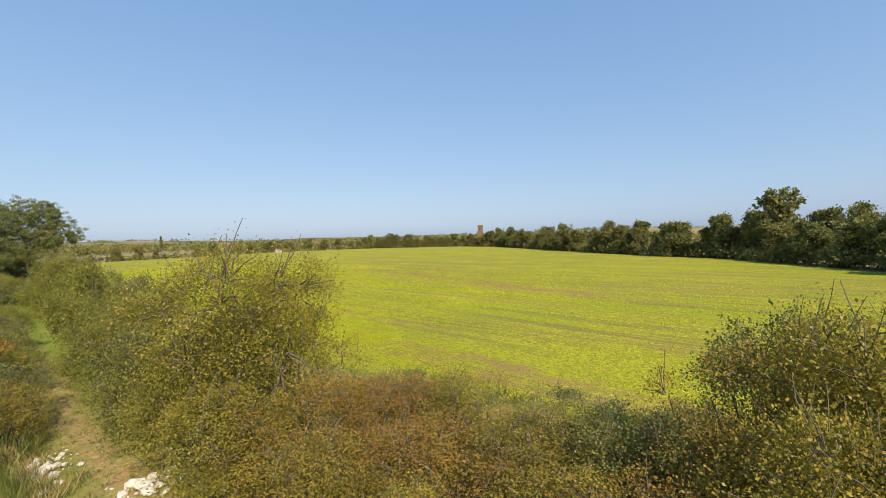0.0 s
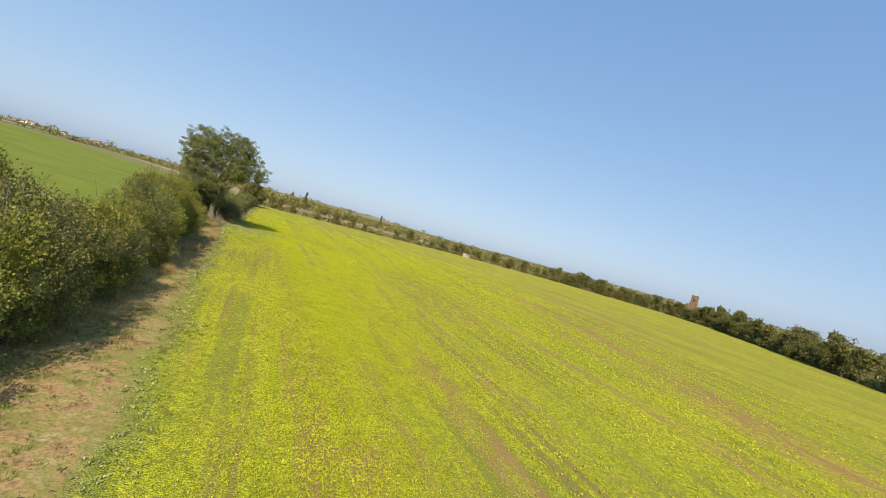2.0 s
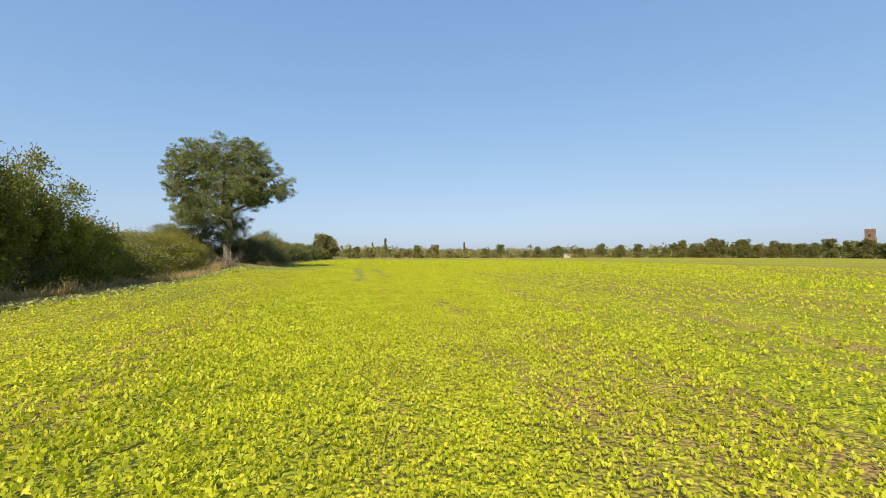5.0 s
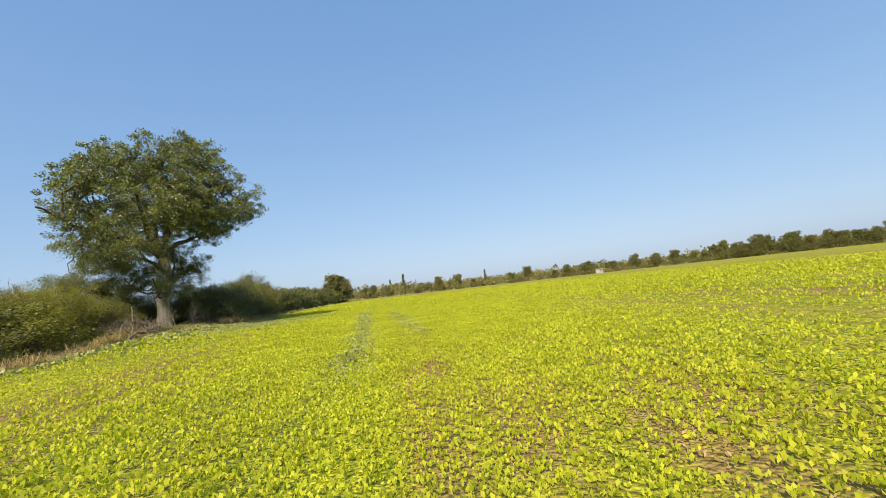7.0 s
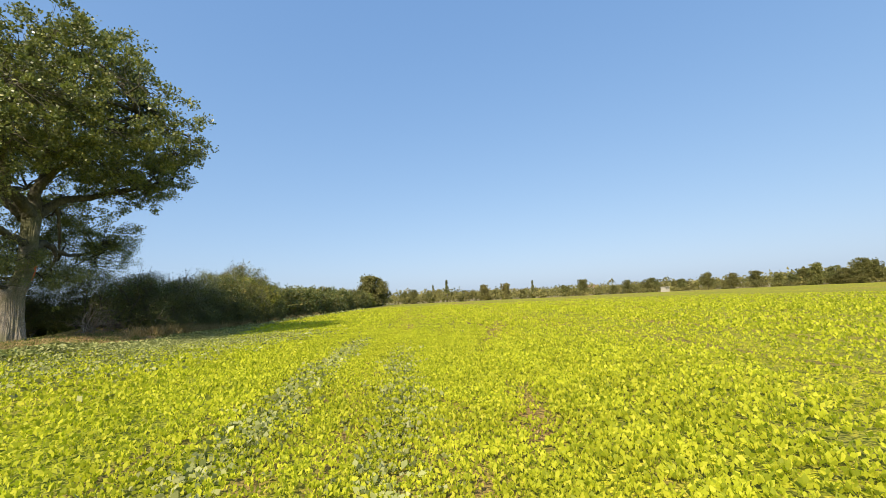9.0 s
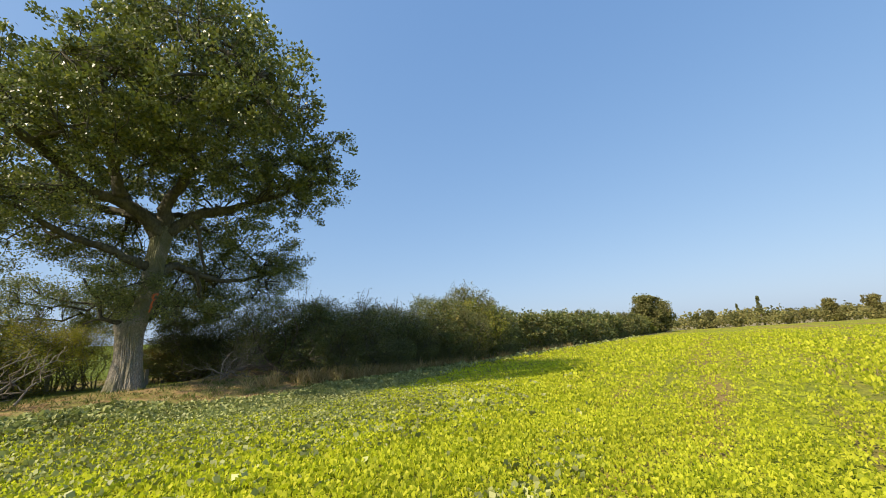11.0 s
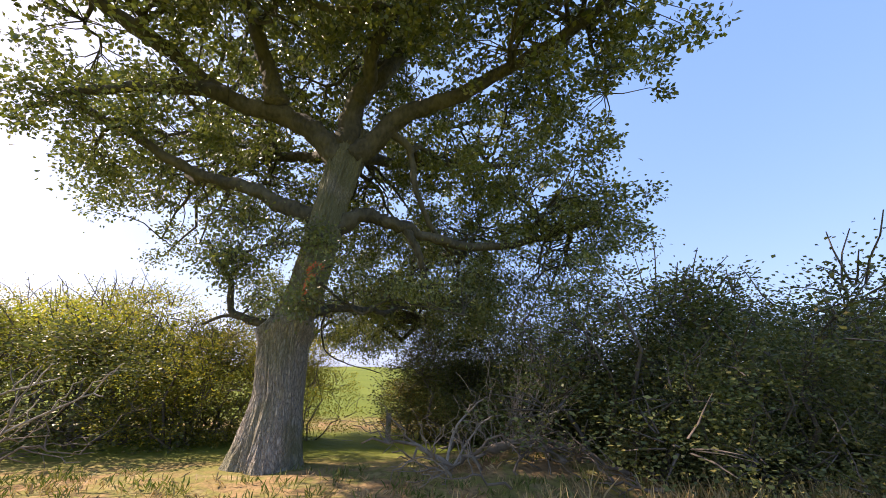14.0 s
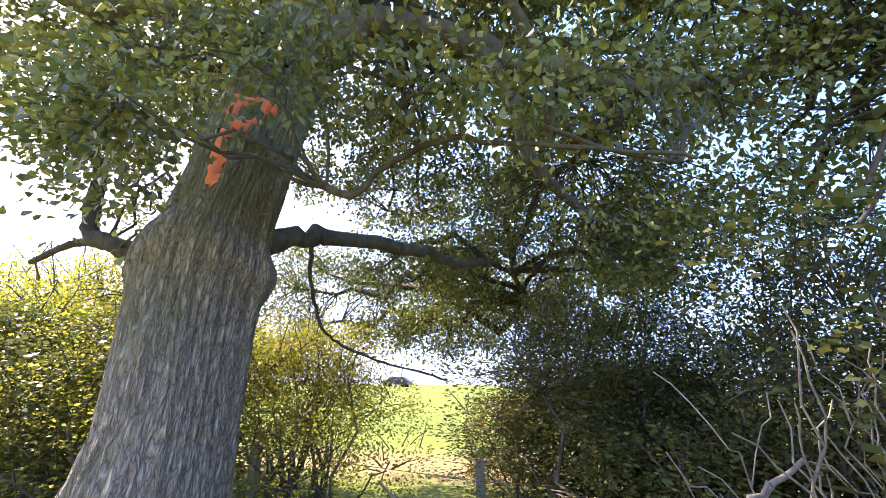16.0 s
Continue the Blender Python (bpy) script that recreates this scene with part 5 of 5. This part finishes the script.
def brush_pile(name, label, x0, x1, y0, y1, count, r0, long, lift, seed):
    r = np.random.default_rng(seed)
    t = thing(name, pose(0, 0, 0), label, "brushwood")
    for i in range(count):
        a = np.array([r.uniform(x0, x1), r.uniform(y0, y1), 0])
        th = r.uniform(0, 2 * np.pi)
        b = a + np.array([math.cos(th) * 0.6, math.sin(th), 0]) * r.uniform(0.5, 1) * long
        a[2] = float(land(a[0], a[1])) + r.uniform(0.0, lift * 0.4)
        b[2] = float(land(b[0], b[1])) + r.uniform(0.02, lift)
        part("branch", dead_branch(a, b, r.uniform(0.4, 1) * r0, r), t)["kind"] = "stuff"


brush_pile("brush_pile", "heap of grey dead brushwood lying beside the oak", 0.0, 1.9, -6.6, -2.2, 36, 0.032, 1.6, 0.75, 101)
brush_pile("brush_pile", "tangle of fallen dead branches at the hedge foot", 0.5, 1.7, 2.3, 4.8, 14, 0.032, 1.1, 0.5, 102)


def dead_shrub():
    """Bleached stems fanned up out of one root."""
    r = np.random.default_rng(103)
    t = thing("dead_shrub", pose(0, 0, 0), "pale bleached dead shrub with upright fanned stems in the hedge", "dead shrub")
    for i in range(40):
        u = r.uniform(-1, 1)
        a = np.array([0.3 + r.normal() * 0.08, 3.3 + 0.3 * u + r.normal() * 0.06, 0])
        a[2] = float(land(a[0], a[1])) - 0.03
        b = np.array([0.4 + r.normal() * 0.2, 3.5 + 0.95 * u + r.normal() * 0.12, r.uniform(0.95, 1.72) - 0.3 * abs(u)])
        p = bend(a, b, r.uniform(-0.1, 0.12), 10, r, 0.03)
        r0 = r.uniform(0.004, 0.009)
        out = [tube(p, np.linspace(r0, 0.003, 10), 6)]
        for k in range(int(r.integers(2, 5))):
            h = p[int(r.integers(4, 9))]
            e = h + unit(b - a + r.normal(size=3) * 0.45) * r.uniform(0.15, 0.42)
            out.append(tube(bend(h, e, 0.02, 5, r, 0.05), np.linspace(r0 * 0.55, 0.003, 5), 5))
        part("stem", mesh_from("stem", *join(out), [PALE_DEAD], smooth=True), t)["kind"] = "stuff"


dead_shrub()


def antler_branch(name, label, pts, r0, prongs, seed):
    """A thick bleached branch with a few blunt prongs."""
    r = np.random.default_rng(seed)
    p = path_through(pts, 18)
    p[1:] += np.cumsum(r.normal(size=(17, 3)) * 0.006, 0)
    out = [tube(p, np.concatenate([[0.01], np.linspace(r0, r0 * 0.45, 16) * (1 + r.normal(size=16) * 0.06), [0.008]]), 10)]
    for k in range(prongs):
        h = p[4 + k * 12 // prongs]
        d = unit(unit(p[-1] - p[0]) * 0.7 + r.normal(size=3) * 0.35 + np.array([0, 0, 0.75]))
        q = bend(h, h + d * r.uniform(0.2, 0.42), 0.04, 7, r, 0.04)
        out.append(tube(q, np.linspace(r0 * 0.55, 0.006, 7), 7))
    o = new(name, mesh_from(name, *join(out), [PALE_DEAD], smooth=True))
    tagged(o, label, "branch")


antler_branch("fallen_branch", "bleached antler-like dead branch leaning out of the hedge", [(0.8, 2.3, 0.1), (0.65, 2.4, 0.5), (0.5, 2.65, 0.8), (0.4, 2.9, 1.0)], 0.02, 2, 111)
antler_branch("fallen_branch", "grey dead branch lying across the brushwood", [(0.75, 2.4, 0.2), (0.6, 2.75, 0.62), (0.5, 3.05, 0.74), (0.4, 3.35, 0.68)], 0.014, 1, 112)
antler_branch("fallen_branch", "long bleached dead branch beside the brush heap", [(1.5, -3.6, 0.05), (1.2, -2.9, 0.55), (1.0, -2.3, 0.95), (0.9, -2.0, 1.1)], 0.017, 5, 113)
antler_branch("fallen_branch", "twisted dead branch sticking up from the heap", [(1.2, -2.9, 0.05), (1.0, -2.2, 0.6), (0.9, -1.7, 0.9), (0.95, -1.5, 0.9)], 0.015, 5, 114)


def fallen_log(a, b, r0, seed, label):
    r = np.random.default_rng(seed)
    p = bend(a, b, 0.10, 14, r, 0.02)
    o = new("fallen_log", mesh_from("fallen_log", *tube(p, np.concatenate([[0.01], np.linspace(r0, r0 * 0.6, 12) * (1 + r.normal(size=12) * 0.07), [0.01]]), 12), [DEAD], smooth=True))
    tagged(o, label, "log")


fallen_log((0.75, 2.8, 0.36), (0.7, 3.9, 0.42), 0.06, 7, "grey fallen oak log lying at the hedge foot")
fallen_log((2.2, -7.4, -0.2), (1.6, -3.6, 0.1), 0.06, 8, "long dead pole lying along the verge")
fallen_log((2.2, -7.2, -0.1), (1.7, -6.2, 1.25), 0.035, 9, "dead pole propped up out of the verge")


# ---- rubble by the track ----
def rubble():
    r = np.random.default_rng(33)
    for i in range(190):
        x, y = (r.normal(-4.5, 0.38), r.normal(-61.5, 0.6)) if i % 2 else (r.normal(-3.0, 0.33), r.normal(-64.8, 0.4))
        s = 0.03 + 0.16 * r.random() ** 4
        bm = bmesh.new()
        bmesh.ops.create_icosphere(bm, subdivisions=2, radius=1)
        for v in bm.verts:
            k = 1 + 0.35 * noise.noise(v.co * 1.3 + Vector((i * 3.1, 0, 0)))
            v.co = Vector((v.co.x * s * k, v.co.y * s * 0.75 * k, v.co.z * s * 0.55 * k))
        o = new("rubble_stone", bm_mesh("rubble_stone", bm, STONE))
        o.matrix_basis = pose(x, y, float(land(x, y)) + s * 0.3 + (0.1 * math.exp(-((x + 3.0) / 0.3) ** 2 - ((y + 64.8) / 0.35) ** 2) if i % 2 == 0 else 0), r.uniform(-15, 15), r.uniform(-15, 15), r.uniform(0, 360))
        tagged(o, "pale broken rubble stone dumped beside the track", "stone", "rubble beside the track")


rubble()


# ---- orange mark sprayed on the bark ----
def paint_mark():
    """Short strokes laid on the bark, in turn round the trunk and height."""
    axis_ = LINE
    strokes = [[(46, 2.64), (30, 2.68), (14, 2.63), (8, 2.52), (22, 2.49), (36, 2.55)], [(40, 2.66), (58, 2.65)], [(8, 2.66), (2, 2.54)], [(14, 2.5), (10, 2.38), (16, 2.3)], [(6, 2.32), (18, 2.28), (15, 2.2), (22, 2.14)]]
    quads, vs = [], []
    for st in strokes:
        p = path_through([(a, z, 0) for a, z in st], 14)
        d = unit(np.gradient(p, axis=0) * np.array([0.0065, 1, 0]))
        w = 0.035 * (1 + 0.35 * np.sin(np.arange(14) * 1.9))
        for i in range(14):
            for k in (-1, -0.33, 0.33, 1):
                z = p[i, 1] + k * w[i] * d[i, 0]
                a = radians(p[i, 0] - k * w[i] * d[i, 1] / 0.0065)
                rr = float(np.interp(z, axis_[:, 2], LINE_R)) + bark_relief(a, z) + (0.010 if abs(k) < 1 else 0.002)
                vs.append((float(np.interp(z, axis_[:, 2], axis_[:, 0])) + math.cos(a) * rr, float(np.interp(z, axis_[:, 2], axis_[:, 1])) + math.sin(a) * rr, z))
        b = len(vs) - 56
        quads += [(b + i * 4 + k, b + i * 4 + k + 1, b + i * 4 + k + 5, b + i * 4 + k + 4) for i in range(13) for k in range(3)]
    o = new("paint_mark", mesh_from("paint_mark", vs, quads, [ORANGE], smooth=True))
    tagged(o, "orange paint mark sprayed on the oak bark", "paint mark")


paint_mark()


# ---- crop and grasses ----
def crop():
    r = np.random.default_rng(3)
    # thickest along the line that is passed low down, thinning outwards
    line = path_through([(3, -71, 0), (9, -62, 0), (12, -50, 0), (13.2, -34, 0), (13.8, -20, 0), (14.3, -8, 0), (12.5, -1, 0), (9, 1.5, 0), (5, 2, 0)], 90)[:, :2]
    gx, gy = np.meshgrid(np.arange(2.5, 62), np.arange(-90, 64), indexing="ij")
    cell = np.stack([gx.ravel(), gy.ravel()], 1)
    d = np.sqrt(((cell[:, None] + 0.5 - line[None]) ** 2).sum(-1)).min(1)
    rate = (480 * np.exp(-(d / 2.8) ** 2) + 130 * np.exp(-(d / 5) ** 2) + 16 * np.exp(-(d / 17) ** 2) + 9 * np.exp(-(d / 45) ** 2) + 150 * np.exp(-((cell[:, 1] - 1) / 7.0) ** 2) * (cell[:, 0] < 9)) * np.where(cell[:, 1] < -58, 0.3, np.where(cell[:, 1] < -48, 0.7, 1.0))
    k = r.poisson(rate)
    p = np.repeat(cell, k, 0) + r.random((int(k.sum()), 2))
    edge = p[:, 0] - verge(p[:, 1])
    ok = (edge > r.uniform(-0.2, 0.4, len(p))) & (r.random(len(p)) > bare(p[:, 0], p[:, 1]) * 0.75)
    lump = wave(p[:, 0], p[:, 1], 0.7, 0.5) + wave(p[:, 0], p[:, 1], 2.3, 1.5)
    ok &= r.random(len(p)) > 0.2 * step(0.5, 1.8, lump)
    p, edge = p[ok], edge[ok]
    z = land(p[:, 0], p[:, 1])
    c = np.column_stack([p, z])
    grow = r.uniform(0.7, 1.25, len(c)) * (1 + 0.2 * np.sin(c[:, 0] * 0.8))
    dull = r.random(len(p)) < poorness(p[:, 0], p[:, 1]) * 1.35
    for name, sel, mat, label in (("crop_plants", ~dull, CROP_LEAF, "bright yellow-green broad-leaved crop seedlings covering the field"), ("crop_margin", dull, DULL_CROP, "dusty blue-green crop plants along the field margin")):
        q, g = c[sel], grow[sel]
        flat = mat == DULL_CROP
        n = 4 if flat else 3
        a = r.uniform(0, 2 * np.pi, (len(q), 1)) + np.arange(n) * 2.4
        lift = r.uniform(0.15, 0.9, (len(q), n)) if flat else r.uniform(0.7, 1.4, (len(q), n))
        d = np.stack([np.cos(a) * np.cos(lift), np.sin(a) * np.cos(lift), np.sin(lift)], -1)
        away = np.sqrt(((q[:, None, :2] - line[None, ::3]) ** 2).sum(-1)).min(1)
        size = g[:, None] * r.uniform(0.028, 0.05, (len(q), n)) * (1 + 0.35 * step(-16, -8, q[:, 1]))[:, None] * (1.5 if flat else 1.02) * (1 + 0.8 * step(3.5, 10, away) + 0.9 * step(10, 25, away))[:, None]
        pos = q[:, None] + d * (size * 0.75)[..., None] + np.array([0, 0, 0.02])
        v, f = leaves(pos.reshape(-1, 3), size.reshape(-1), d.reshape(-1, 3), 0.3, 0.7 if flat else 0.58, r)
        o = new(name, mesh_from(name, v, f, [mat]))
        tagged(o, label, "crop", kind="stuff")


crop()


def tufts(name, label, mat, pts, per, tall, lean, seed, category="grass"):
    """Blades in tufts."""
    r = np.random.default_rng(seed)
    n = len(pts)
    base = np.repeat(np.column_stack([pts, land(pts[:, 0], pts[:, 1])]), per, 0)
    base[:, :2] += r.normal(size=(n * per, 2)) * 0.07
    h = np.repeat(r.uniform(0.5, 1.2, n), per) * r.uniform(0.6, 1.2, n * per) * tall
    d = unit(np.column_stack([r.normal(size=(n * per, 2)) * lean, np.ones(n * per)]))
    s = unit(np.cross(d, r.normal(size=d.shape)))
    w = 0.006 + 0.004 * r.random((n * per, 1))
    tip = base + d * h[:, None] + np.column_stack([r.normal(size=(n * per, 2)) * 0.12 * h[:, None], np.zeros(n * per)])
    mid = base + d * h[:, None] * 0.55
    v = np.stack([base, mid + s * w, tip, mid - s * w], 1).reshape(-1, 3)
    o = new(name, mesh_from(name, v, np.arange(4 * len(base)).reshape(-1, 4), [mat]))
    tagged(o, label, category, kind="stuff")


gr = np.random.default_rng(13)


def strip_points(n, y0, y1, x0, x1):
    return np.column_stack([gr.uniform(x0, x1, n), gr.uniform(y0, y1, n)])


def clustered(n, y0, y1, x0, x1, spread=0.22):
    """Points gathered in loose groups."""
    c = strip_points(max(1, n // 5), y0, y1, x0, x1)
    p = np.repeat(c, 5, 0)
    p = p + gr.normal(size=p.shape) * spread * np.array([0.6, 1.6])
    return p[gr.random(len(p)) < 0.85]


tufts("dry_grass", "tall bleached dry grass along the hedge foot", STRAW, np.concatenate([clustered(60, 1.5, 12, 1.8, 2.6), clustered(170, 4.0, 9, 1.9, 2.8), clustered(150, 12, 34, 1.9, 2.6), clustered(70, -10, -2.5, 0.9, 1.7), clustered(260, -50, -10, 1.9, 2.9), clustered(330, -65, -56, -6.6, -4.6, 0.4)]), 20, 0.46, 0.36, 1)
tufts("verge_grass", "short patchy green and straw grass on the verge", GRASS, np.concatenate([clustered(1500, -62, 34, 1.6, 4.2, 0.4), clustered(800, -10, 14, 0.6, 4.2, 0.4), clustered(2600, -80, -46, -8, 6, 0.6), clustered(500, -68, -46, -4.9, -4.0, 0.3), clustered(500, -68, -46, -2.7, -2.0, 0.3)]), 12, 0.14, 0.6, 2)
tufts("dry_stubble", "short straw stems on the trodden verge", STRAW, np.concatenate([clustered(1300, -62, 34, 1.8, 4.4, 0.4), clustered(900, -10, 10, 0.6, 4.2, 0.4), clustered(900, -75, -45, -8, -1, 0.5)]), 9, 0.11, 1.0, 3)
tufts("rank_weeds", "tall rank weeds growing at the field corner", GRASS, np.concatenate([clustered(480, -80, -66, 0.0, 7.5, 0.5), clustered(420, -68, -40, -7, -4.6, 0.5), clustered(120, -66, -52, -2.3, -1.2, 0.4)]), 26, 0.75, 0.28, 4, "weeds")


def streak_points(n):
    out = []
    for cx, cy, hl, hw, turn in STREAKS:
        if cx < 20 and cy > -40:
            k = int(n * hl)
            u, v, a = gr.uniform(-hl, hl, k), gr.normal(size=k) * hw * 0.7, radians(turn)
            out.append(np.column_stack([cx + u * math.sin(a) + v * math.cos(a), cy + u * math.cos(a) - v * math.sin(a)]))
    return np.concatenate(out)


tufts("withered_weeds", "withered brown stems lying in the thin streaks of the crop", STRAW, streak_points(60), 6, 0.05, 1.2, 6, "weeds")
